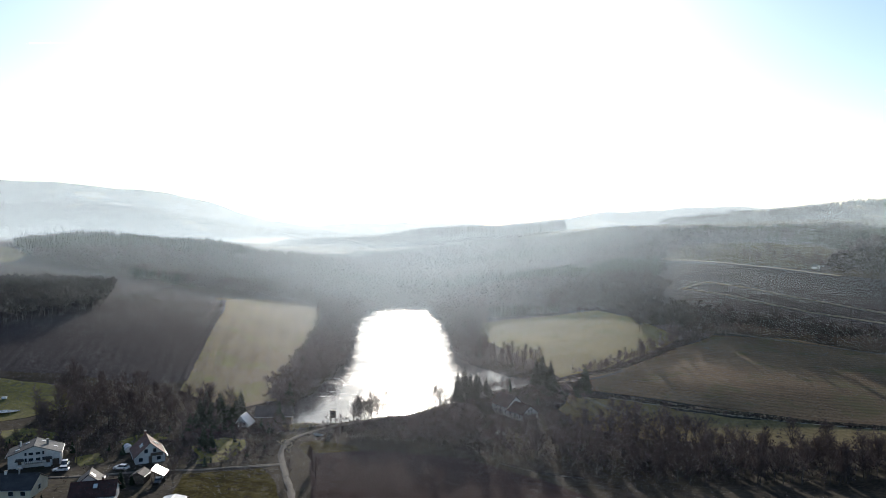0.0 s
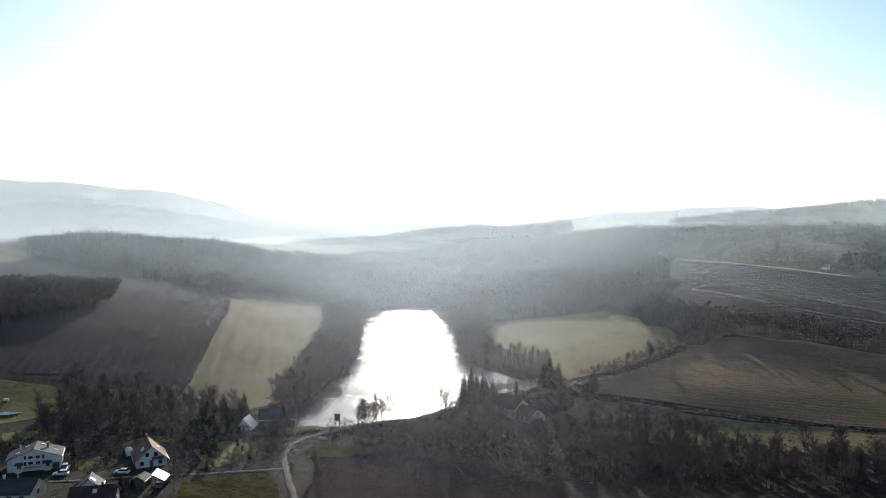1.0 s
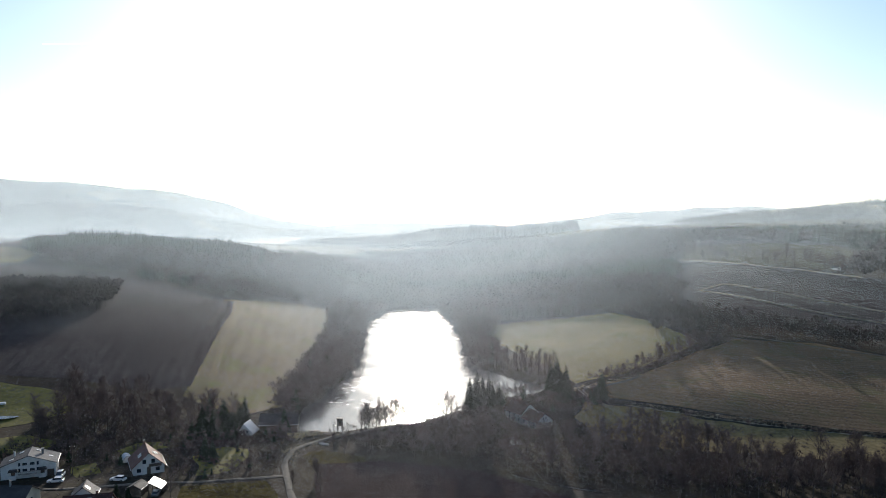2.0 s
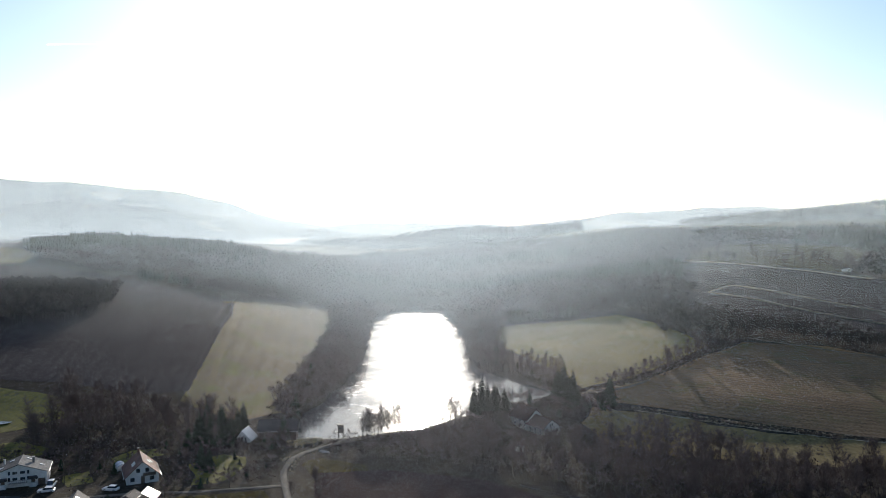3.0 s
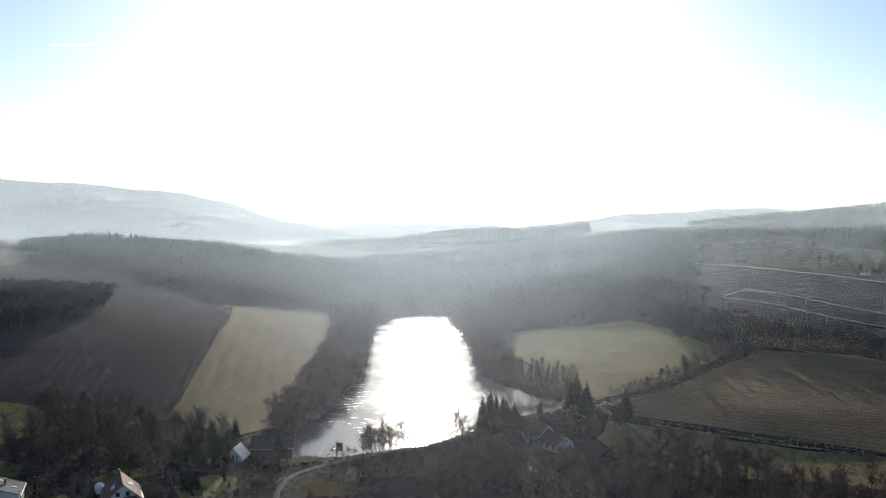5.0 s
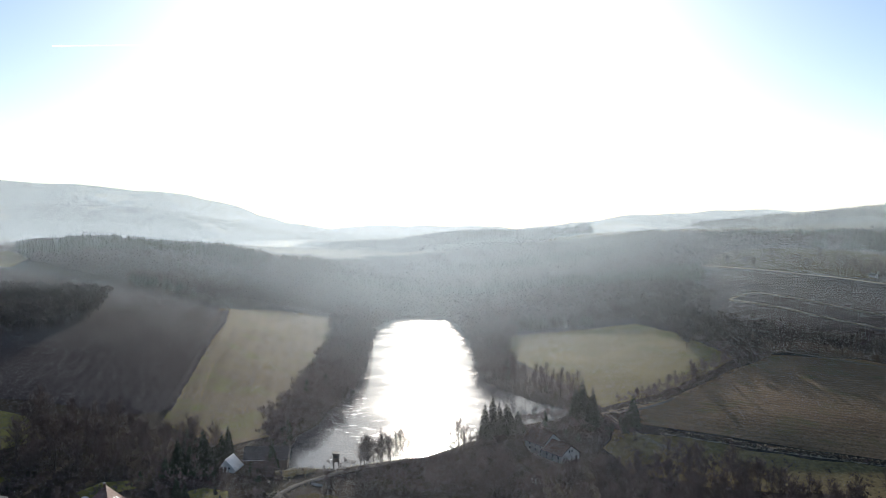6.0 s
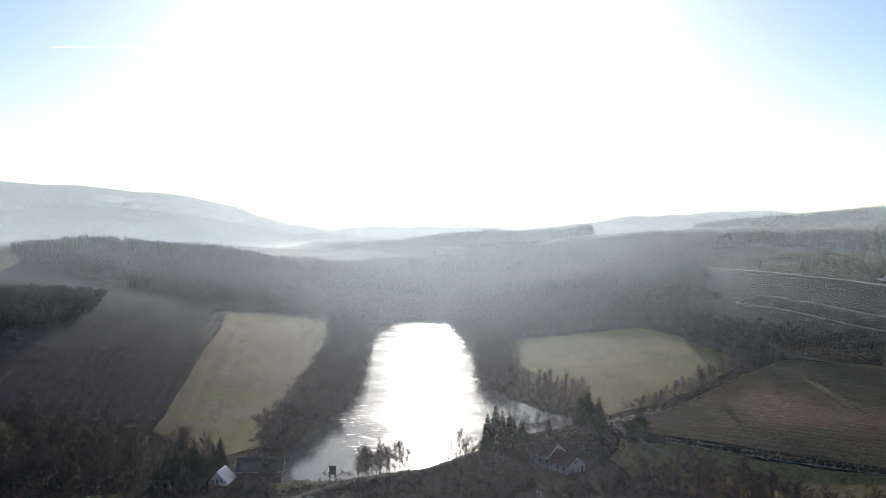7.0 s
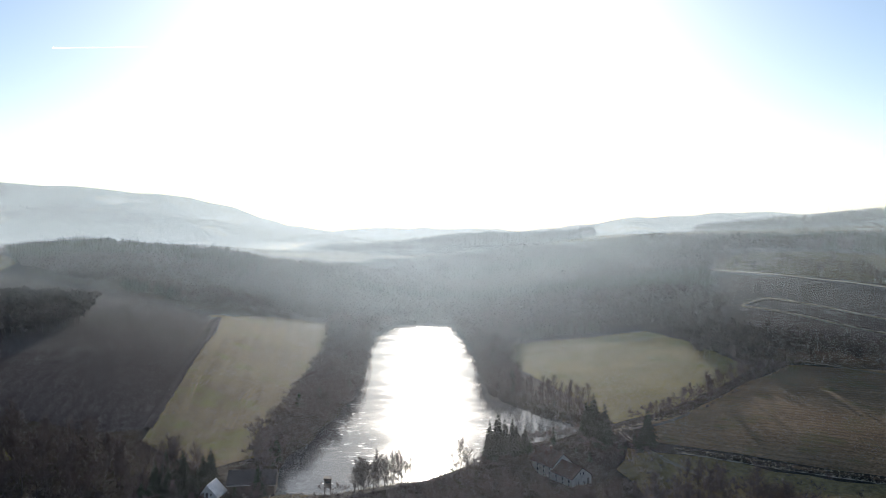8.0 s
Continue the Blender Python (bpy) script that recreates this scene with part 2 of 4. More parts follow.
def line_distance(x, y, pts, closed=False):
    """Distance from each place to a line of points."""
    best = np.full(len(x), 1e9)
    for (ax, ay), (bx, by) in zip(pts, pts[1:] + (pts[:1] if closed else [])):
        dx, dy = bx - ax, by - ay
        t = np.clip(((x - ax) * dx + (y - ay) * dy) / (dx * dx + dy * dy), 0, 1)
        best = np.minimum(best, np.hypot(x - ax - t * dx, y - ay - t * dy))
    return best


def inside(x, y, pts):
    hit = np.zeros(len(x), bool)
    for (ax, ay), (bx, by) in zip(pts, pts[1:] + pts[:1]):
        if ay != by:
            hit ^= ((ay > y) != (by > y)) & (x < (bx - ax) * (y - ay) / (by - ay) + ax)
    return hit


def heights(x, y):
    x, y = np.atleast_1d(np.asarray(x, float)), np.atleast_1d(np.asarray(y, float))
    z = np.einsum("nj,ji,ni->n", hermite(y, LAT_Y), LAT_Z, hermite(x, LAT_X))
    far = np.clip((y - 1300) / 1200, 0, 1) ** 2 * (3 - 2 * np.clip((y - 1300) / 1200, 0, 1))
    z = z * (1 - far) + (20 + 6 * np.sin(x * 0.0043 + y * 0.003) + 4 * np.sin(x * 0.011 - y * 0.006) + 2.5 * np.sin(x * 0.027 + y * 0.02)) * far
    for cx, cy, rx, ry, h in HILLS:
        z = z + h * np.exp(-((x - cx) / rx) ** 2 - ((y - cy) / ry) ** 2)
    out = np.clip((y - 2600) / 500, 0, 1)
    z = z + out * (3.5 * np.sin(x * 0.017 + y * 0.004) + 1.8 * np.sin(x * 0.041 + 1.2 * np.sin(y * 0.009)) + 0.8 * np.sin(x * 0.093 + y * 0.02))
    z = z + 0.35 * np.sin(x * 0.031 + 1.3) * np.sin(y * 0.027) + 0.12 * np.sin(x * 0.11 + y * 0.07)
    for px, py, r, pz in PADS:
        k = np.clip(1.5 - np.hypot(x - px, y - py) / r, 0, 1)
        z = z + (pz - z) * k * k * (3 - 2 * k)
    # dam crest, then the lake's bed
    d = line_distance(x, y, DAM)
    k = np.clip(1 - (d - 1.8) / 6, 0, 1)
    z = z + (1.2 - z) * k * k * (3 - 2 * k)
    s = line_distance(x, y, LAKE, True) * np.where(inside(x, y, LAKE), -1, 1)
    s = s + 0.9 * np.sin(x * 0.11 + y * 0.17) + 0.5 * np.sin(x * 0.29 - y * 0.13 + 1) + 0.3 * np.sin(x * 0.71 + y * 0.53)
    k = np.clip((s + 2.0) / 7, 0, 1)
    k = k * k * (3 - 2 * k)
    z = np.where(s < 5, np.maximum(z, np.clip(s, 0, 2) * 0.3) * k + (1 - k) * (-1.6), z)
    return z


def height(x, y):
    return float(heights(x, y)[0])


def data_mesh(name, verts, faces, mat, smooth=False):
    me = bpy.data.meshes.new(name)
    me.from_pydata(verts, [], faces)
    me.materials.append(mat)
    if smooth:
        me.polygons.foreach_set("use_smooth", [True] * len(me.polygons))
    me.update()
    return me


def spaced(dense, step, ends, grow=1.16):
    """Even steps inside dense, growing ones out to the ends."""
    mid = list(np.arange(dense[0], dense[1] + 0.1, step))
    lo, hi, s = [], [], step
    while (lo or mid)[-1 if lo else 0] > ends[0]:
        s *= grow
        lo.append((lo[-1] if lo else mid[0]) - s)
    s = step
    while (hi or mid)[-1] < ends[1]:
        s *= grow
        hi.append((hi[-1] if hi else mid[-1]) + s)
    return np.array(lo[::-1] + mid + hi)


def terrain():
    xs, ys = spaced((-340, 430), 3.4, (-4600, 4600), 1.12), spaced((170, 770), 3.4, (-3500, 5200), 1.07)
    gx, gy = np.meshgrid(xs, ys)
    z = heights(gx.ravel(), gy.ravel())
    n, k = len(xs), len(ys)
    idx = np.arange(n * k).reshape(k, n)
    faces = np.stack([idx[:-1, :-1], idx[:-1, 1:], idx[1:, 1:], idx[1:, :-1]], -1).reshape(-1, 4)
    me = data_mesh("ground", np.column_stack([gx.ravel(), gy.ravel(), z]).tolist(), faces.tolist(), M["ground"], True)
    me.materials.append(M["far"])
    row = np.repeat(ys[:-1] > 1150, n - 1)
    me.polygons.foreach_set("material_index", row.astype(np.int32))
    tagged(new("ground", me), "rolling winter grassland with dull olive and brown patches", "ground", kind="structure")


def drape(name, pts, mat, lift=0.12, step=6.0, label="", category="field", kind="structure"):
    """A patch of ground cover that follows the land."""
    bm = bmesh.new()
    bm.faces.new([bm.verts.new((x, y, 0)) for x, y in pts])
    for axis in (0, 1):
        vals = [p[axis] for p in pts]
        normal = (1, 0, 0) if axis == 0 else (0, 1, 0)
        for v in np.arange(min(vals) + step / 2, max(vals), step):
            co = (v, 0, 0) if axis == 0 else (0, v, 0)
            bmesh.ops.bisect_plane(bm, geom=bm.verts[:] + bm.edges[:] + bm.faces[:], plane_co=co, plane_no=normal)
    co = np.array([v.co[:2] for v in bm.verts])
    for v, z in zip(bm.verts, heights(co[:, 0], co[:, 1])):
        v.co.z = z + lift
    bmesh.ops.recalc_face_normals(bm, faces=bm.faces)
    if sum(f.normal.z for f in bm.faces) < 0:
        bmesh.ops.reverse_faces(bm, faces=bm.faces)
    me = bpy.data.meshes.new(name)
    bm.to_mesh(me)
    bm.free()
    me.materials.append(mat)
    me.polygons.foreach_set("use_smooth", [True] * len(me.polygons))
    return tagged(new(name, me), label, category, kind=kind)


def wavy(pts, amount=1.5, step=7.0, closed=True, seed=0):
    """The same outline with an uneven edge."""
    rnd, out = random.Random(seed), []
    for (ax, ay), (bx, by) in zip(pts, pts[1:] + (pts[:1] if closed else [])):
        n = max(1, int(math.hypot(bx - ax, by - ay) / step))
        for i in range(n):
            u = i / n
            out.append((ax + (bx - ax) * u + rnd.uniform(-amount, amount), ay + (by - ay) * u + rnd.uniform(-amount, amount)))
    return out if closed else out + [pts[-1]]


def ribbon(name, pts, profile, mat, label="", category="road", lift=0.2, jitter=0.0, step=3.0, kind="structure", seed=1):
    """A strip along a line; profile: (offset across, height) pairs from its left to its right."""
    rnd = random.Random(seed)
    line = []
    for (ax, ay), (bx, by) in zip(pts, pts[1:]):
        n = max(1, int(math.hypot(bx - ax, by - ay) / step))
        line += [Vector((ax + (bx - ax) * i / n, ay + (by - ay) * i / n)) for i in range(n)]
    line.append(Vector(pts[-1]))
    for _ in range(3):
        line = [line[0]] + [(a + 2 * b + c) / 4 for a, b, c in zip(line, line[1:], line[2:])] + [line[-1]]
    verts, faces, k = [], [], len(profile)
    for i, p in enumerate(line):
        d = (line[min(i + 1, len(line) - 1)] - line[max(i - 1, 0)]).normalized()
        side = Vector((d.y, -d.x))
        for off, h in profile:
            q = p + side * (off + rnd.uniform(-jitter, jitter))
            verts.append((q.x, q.y, height(q.x, q.y) + lift + h * (1 + rnd.uniform(-jitter, jitter))))
        if i:
            for j in range(k - 1):
                a = (i - 1) * k + j
                faces.append((a, a + 1, a + k + 1, a + k))
    ob = new(name, data_mesh(name, verts, faces, mat, True))
    return tagged(ob, label, category, kind=kind)


terrain()
def sheet(name, pts, z, mat, label, category):
    bm = bmesh.new()
    f = bm.faces.new([bm.verts.new((x, y, z)) for x, y in pts])
    if f.normal.z < 0:
        f.normal_flip()
    me = bpy.data.meshes.new(name)
    bm.normal_update()
    if f.normal.z < 0:
        bmesh.ops.reverse_faces(bm, faces=[f])
    bm.to_mesh(me)
    bm.free()
    me.materials.append(mat)
    return tagged(new(name, me), label, category, kind="structure")


sheet("water", [(-46, 268), (-20, 270), (-4, 274), (6, 281), (24, 297), (42, 318), (60, 328), (72, 340), (66, 356), (50, 385), (42, 400), (42, 450), (46, 496), (44, 560), (42, 620), (38, 660),
      (4, 656), (-20, 645), (-30, 600), (-32, 480), (-30, 400), (-38, 340)], 0, M["water"], "long narrow lake glittering under the low sun", "lake")
sheet("water_far", [(-700, 1760), (-285, 1760), (-318, 2400), (-335, 3150), (-900, 3150), (-900, 2400)], 21.0, M["water"], "distant lake shining between the woods", "lake")
sheet("pond", [(-150 + 9 * math.cos(a), 297 + 4.2 * math.sin(a)) for a in np.linspace(0, 6.1, 18)], height(-146, 296) + 0.45, M["water"], "small bright pond in the green meadow", "pond")

SOIL = [(-420, 470), (-310, 400), (-240, 345), (-169, 338), (-138, 332), (-100, 318), (-88, 322), (-92, 368), (-102, 466), (-111, 517), (-116, 533), (-138, 548), (-170, 579), (-214, 617), (-259, 646), (-312, 690), (-325, 664), (-420, 590)]
drape("ploughed_field", wavy(SOIL, 0.8, 12), M["soil"], 0.1, 8, "dark ploughed field on a gentle hillside")
drape("meadow", wavy([(-109, 517), (-86, 557), (-54, 601), (-46, 475), (-49, 378), (-46, 305), (-60, 290), (-86, 313), (-91, 368), (-101, 466)], 0.8, 10), M["meadow"], 0.25, 3.6, "pale dry meadow with faint tractor tracks", "meadow")
drape("green_meadow", wavy([(-240, 335), (-164, 329), (-135, 320), (-122, 300), (-135, 288), (-150, 284), (-240, 290)], 1, 8), M["green"], 0.1, 6, "bright green grass beside the wood", "meadow")
drape("valley_meadow", wavy([(54, 475), (62, 525), (142, 518), (158, 470), (164, 423), (118, 372), (76, 337), (68, 384), (54, 462)], 1.2, 8, seed=3), M["valley_grass"], 0.3, 5, "pale valley meadow in low sunlight", "meadow")
drape("stubble_field", wavy([(85, 325), (124, 318.6), (166, 307.5), (240, 294), (320, 330), (300, 362), (257, 392), (228, 418), (186, 428), (150, 398), (112, 358), (90, 340)], 0.6, 9, seed=4), M["stubble"], 0.1, 8, "brown stubble field with long tree shadows")
drape("stream_meadow", wavy([(98, 316), (132, 309), (201, 297), (260, 285), (250, 262), (185, 271), (130, 280), (94, 280), (73, 287), (68, 303), (76, 320)], 1.5, 8, seed=5), M["dull"], 0.1, 7, "rough olive meadow strip below the ditch", "meadow")
drape("dark_field", wavy([(-26, 238), (-6, 243), (24, 240), (46, 226), (75, 190), (80, 150), (-20, 150), (-22, 200)], 0.6, 9, seed=6), M["redsoil"], 0.1, 7, "red-brown ploughed field below the dam")
drape("orchard_grass", wavy([(-60, 219), (-38, 224), (-33, 214), (-29, 195), (-28, 160), (-75, 165), (-58, 195)], 0.6, 7, seed=7), M["orchard"], 0.1, 6, "rough sunlit grass beside the lane", "meadow")
drape("hill_field", wavy([(214, 556), (222, 640), (262, 730), (284, 700), (306, 628), (340, 586), (420, 540), (480, 420), (420, 372), (262, 424), (222, 454), (196, 472), (180, 500), (184, 560), (200, 600)], 0.6, 14, seed=8), M["hill_soil"], 0.35, 6, "dark ploughed slope with a plot edged by pale banks")
drape("upland_field", wavy([(300, 650), (345, 600), (420, 700), (440, 760), (400, 830), (330, 830), (272, 790), (285, 720)], 1, 20, seed=9), M["orchard"], 0.3, 16, "dull green field on the far slope")
drape("far_slope_field", wavy([(440, 1010), (560, 980), (700, 1000), (900, 1150), (1000, 1330), (880, 1360), (760, 1330), (620, 1310), (500, 1350), (420, 1180)], 3, 30, seed=13), M["orchard"], 0.8, 24, "grey-green pasture on the far hillside")
drape("hilltop_field", wavy([(-480, 830), (-372, 778), (-335, 745), (-321, 680), (-420, 606), (-480, 570)], 1, 20, seed=10), M["meadow"], 0.3, 14, "pale stubble field on the hill")

ROAD = [(-3.0, -0.05), (-2.0, 0.05), (0, 0.12), (2.0, 0.05), (3.0, -0.05)]
TRACK = [(-0.8, -0.1), (-0.4, 0.04), (0.4, 0.04), (0.8, -0.1)]
ribbon("road", [(-18, 120), (-24, 180), (-27, 201), (-32, 222), (-36, 241), (-34, 254), (-26, 262), (-14, 268), (0, 276.5)], [(o * 0.31, h) for o, h in ROAD], M["road"], "pale gravel road winding to the dam", lift=0.2, jitter=0.25)
ribbon("lane", [(-33.5, 228), (-57, 222), (-67, 222), (-92, 219), (-135, 221)], TRACK, M["road"], "narrow gravel village lane", lift=0.18, jitter=0.2)
ribbon("track", [(74, 332), (84, 335), (91, 338), (100, 345), (110, 355)], TRACK, M["road"], "pale farm track beside the hedge", lift=0.2, jitter=0.25)
for off in (-0.8, 0.8):
    ribbon("wheel_rut", [(76 + off, 330), (79 + off, 322), (87 + off, 312), (97 + off, 304), (105 + off, 292)], [(-0.22, 0), (0, 0.05), (0.22, 0)], M["pale"], "worn wheel rut through the grass", lift=0.12, jitter=0.2)
ribbon("ditch_bank", [(92, 319.5), (124, 314.5), (166, 304.5), (215, 296), (270, 286)], [(-1.7, -0.1), (-1.0, 0.5), (-0.2, 0.25), (0.5, 0.5), (1.5, -0.1)], M["ground"], "dark ditch bank along the field", "bank", 0.0, 0.5, 1.3)
ribbon("ditch_edge", [(93, 317.6), (124, 312.6), (166, 302.6), (215, 294.1), (270, 284.1)], [(-0.17, 0), (0, 0.12), (0.17, 0)], M["pale"], "pale dry grass edge of the ditch", "bank", 0.25, 0.3, 2.0)
ribbon("field_bank", [(330, 416), (300, 443), (268, 470), (250, 492), (217, 556), (245, 580), (278, 512), (318, 466), (400, 386)], [(-0.5, -0.3), (-0.15, 0.35), (0.15, 0.35), (0.5, -0.3)], M["pale"], "low pale bank round the fallow plot", "bank", 0.5, 0.55, 2.0)
ribbon("field_road", [(192, 436), (224, 412), (263, 388), (330, 346)], [(-0.5, -0.2), (0, 0.12), (0.5, -0.2)], M["road"], "pale farm road along the slope", lift=0.3)
ribbon("wood_track", [(136, 630), (141, 600), (150, 565)], TRACK, M["pale"], "pale track along the wood's edge", lift=0.6)
ribbon("hill_road", [(270, 760), (283, 715), (306, 632), (337, 590), (352, 578)], [(-2, 0), (0, 0.4), (2, 0)], M["pale"], "straight pale road on the far slope", lift=0.5)
ribbon("field_edge", [(-111, 517), (-101, 466), (-91, 368), (-87, 322)], [(-1.6, 0), (-0.6, 0.5), (0.6, 0.5), (1.6, 0)], M["soil"], "dark furrow between field and meadow", "bank", 0.2, 0.3)
ribbon("wheel_track", [(-114, 514), (-110, 490), (-105.5, 462), (-102, 420)], [(-0.16, 0), (0, 0.02), (0.16, 0)], M["road"], "faint pale wheel track in the soil", lift=0.32)
for off in (-0.9, 0.9):
    ribbon("wheel_track", [(-103 + off, 505), (-95 + off, 462), (-85 + off, 372), (-80 + off, 338)], [(-0.3, 0), (0, 0.03), (0.3, 0)], M["dull"], "faint tractor track pressed into the meadow", lift=0.3, jitter=0.1)
    ribbon("wheel_track", [(-72 + off, 566), (-66 + off, 470), (-64 + off, 380), (-62 + off, 330)], [(-0.22, 0), (0, 0.03), (0.22, 0)], M["dull"], "faint tractor track pressed into the meadow", lift=0.3, jitter=0.1)
ribbon("stream", [(34, 239), (42, 236), (54, 233), (60, 233)], [(-0.35, 0.0), (0, 0.02), (0.35, 0.0)], M["water"], "narrow stream below the dam", "stream", 0.06, 0.3)
drape("bare_patch", wavy([(-117, 520), (-112, 525), (-106, 526), (-103, 521), (-108, 517), (-113, 516)], 0.8, 3, seed=31), M["dull"], 0.25, 2, "pale trodden ground at the field corner", "ground")
drape("reed_bank", wavy([(-38, 262), (-28, 264), (-26, 270), (-30, 275), (-38, 276)], 0.8, 3, seed=12), M["dull"], 0.12, 1.5, "pale dry reeds by the lakeside", "reeds")
for n, (pts, cat) in enumerate((([(-91, 253), (-86, 261), (-80, 262), (-75, 257), (-80, 250), (-86, 247)], "lawn"), ([(-64, 246), (-57, 256), (-48, 253), (-48, 241), (-52, 230), (-58, 228)], "lawn"),
                                ([(-32, 245), (-25, 252), (-13, 247), (-11, 241), (-27, 238)], "rough grass"), ([(-99, 238), (-93, 243), (-87, 233), (-92, 229)], "lawn"), ([(-137, 273), (-127, 276), (-113, 265), (-117, 254), (-126, 255)], "lawn"))):
    drape("lawn", wavy(pts, 1.0, 4, seed=20 + n), M["orchard" if cat == "rough grass" else "green"], 0.05, 3, "rough grass below the dam" if cat == "rough grass" else "sunlit yellow-green garden grass", cat)


# ---- trees ----
def prism(verts, faces, a, b, ra, rb, sides):
    d = (b - a).normalized()
    u = d.orthogonal().normalized()
    w = d.cross(u)
    base = len(verts)
    for p, r in ((a, ra), (b, rb)):
        for i in range(sides):
            t = 2 * math.pi * i / sides
            verts.append(tuple(p + (u * math.cos(t) + w * math.sin(t)) * r))
    for i in range(sides):
        j = (i + 1) % sides
        faces.append((base + i, base + j, base + sides + j, base + sides + i))


def blade(verts, faces, a, b, width, rnd):
    side = (b - a).cross(Vector((rnd.uniform(-1, 1), rnd.uniform(-1, 1), rnd.uniform(-1, 1))))
    side = side.normalized() * width if side.length > 1e-6 else Vector((width, 0, 0))
    n = len(verts)
    verts.extend([tuple(a - side), tuple(a + side), tuple(b)])
    faces.append((n, n + 1, n + 2))


def bare_tree_meshes(seed, h, spread, limbs=13, subs=6, twigs=15, width=0.05, stems=1, start=0.32):
    """Trunk with ascending limbs, and a crown of long fine bare twigs."""
    rnd = random.Random(seed)
    tv, tf, cv, cf = [], [], [], []
    for s in range(stems):
        p, r = Vector((rnd.uniform(-0.5, 0.5) * (stems - 1), rnd.uniform(-0.5, 0.5) * (stems - 1), -0.3)), h * 0.013 + 0.03
        lean = Vector((rnd.uniform(-0.08, 0.08), rnd.uniform(-0.08, 0.08), 1)) + Vector((rnd.uniform(-0.25, 0.25), rnd.uniform(-0.25, 0.25), 0)) * (stems - 1)
        spine = [p]
        for i in range(6):
            q = spine[-1] + (lean + Vector((rnd.uniform(-0.12, 0.12), rnd.uniform(-0.12, 0.12), 0))).normalized() * h * 0.155
            prism(tv, tf, spine[-1], q, r * (1 - i / 6.6), r * (1 - (i + 1) / 6.6), 5)
            spine.append(q)
        for i in range(limbs):
            t = start + (0.98 - start) * (i + rnd.random()) / limbs
            k = min(5, int(t * 6))
            a = spine[k].lerp(spine[k + 1], t * 6 - k)
            az = i * 2.4 + rnd.uniform(-0.5, 0.5)
            d = Vector((math.cos(az), math.sin(az), rnd.uniform(0.5, 1.25) + t * 0.8)).normalized()
            ln = h * spread * (1.2 - t * 0.75) * rnd.uniform(0.75, 1.2)
            b = a + d * ln * 0.55
            c = b + (d + Vector((0, 0, 0.4))).normalized() * ln * 0.45
            rr = r * (1 - t * 0.85) * 0.45
            prism(tv, tf, a, b, rr, rr * 0.6, 3)
            prism(tv, tf, b, c, rr * 0.6, rr * 0.25, 3)
            for j in range(subs):
                u = (j + 0.5) / subs
                s0 = a.lerp(b, u * 1.6) if u < 0.6 else b.lerp(c, (u - 0.6) / 0.4)
                e = (d * 0.7 + Vector((rnd.uniform(-1, 1), rnd.uniform(-1, 1), rnd.uniform(0.0, 0.9)))).normalized()
                s1 = s0 + e * ln * rnd.uniform(0.35, 0.6)
                blade(cv, cf, s0, s1, width * 1.2, rnd)
                for g in range(twigs):
                    o = s0.lerp(s1, rnd.uniform(0.1, 1.0))
                    f = (e * 0.8 + Vector((rnd.uniform(-1, 1), rnd.uniform(-1, 1), rnd.uniform(-0.2, 1.1)))).normalized()
                    blade(cv, cf, o, o + f * h * rnd.uniform(0.07, 0.16), width * rnd.uniform(0.5, 0.9), rnd)
    return data_mesh("trunk", tv, tf, M["bark"]), data_mesh("crown", cv, cf, M["twig"])


def spruce_meshes(seed, h, width=0.2):
    rnd = random.Random(seed)
    tv, tf, cv, cf = [], [], [], []
    prism(tv, tf, Vector((0, 0, -0.3)), Vector((0, 0, h * 0.97)), h * 0.016, 0.02, 6)
    n = int(h * 3)
    for i in range(n):
        t = 0.06 + 0.93 * i / n
        reach = h * width * (1 - t) ** 0.85 * rnd.uniform(0.85, 1.1) + 0.12
        for k in range(max(6, int(13 * (1 - t * 0.5)))):
            az = k * 2 * math.pi / 11 + i * 1.7 + rnd.uniform(-0.25, 0.25)
            out = Vector((math.cos(az), math.sin(az), 0))
            a = Vector((0, 0, h * t))
            ln = reach * rnd.uniform(0.7, 1.1)
            b = a + out * ln + Vector((0, 0, -ln * rnd.uniform(0.15, 0.4)))
            mid = a.lerp(b, 0.55) + Vector((0, 0, ln * 0.08))
            side = out.cross(Vector((0, 0, 1))) * ln * 0.28
            m = len(cv)
            cv.extend([tuple(a), tuple(mid - side), tuple(b), tuple(mid + side)])
            cf.extend([(m, m + 1, m + 2), (m, m + 2, m + 3)])
            for g in range(3):
                o = a.lerp(b, rnd.uniform(0.3, 0.95))
                blade(cv, cf, o, o + (out * 0.5 + Vector((rnd.uniform(-1, 1), rnd.uniform(-1, 1), rnd.uniform(-0.8, 0.2)))) * ln * 0.28, 0.07 * ln, rnd)
    return data_mesh("trunk", tv, tf, M["bark"]), data_mesh("crown", cv, cf, M["needle"])


def tree_thing(name, meshes, label, group):
    ob = tagged(new(name), label, "tree", group)
    for me in meshes:
        part = new(me.name.split(".")[0], me)
        part.parent = ob
    return ob


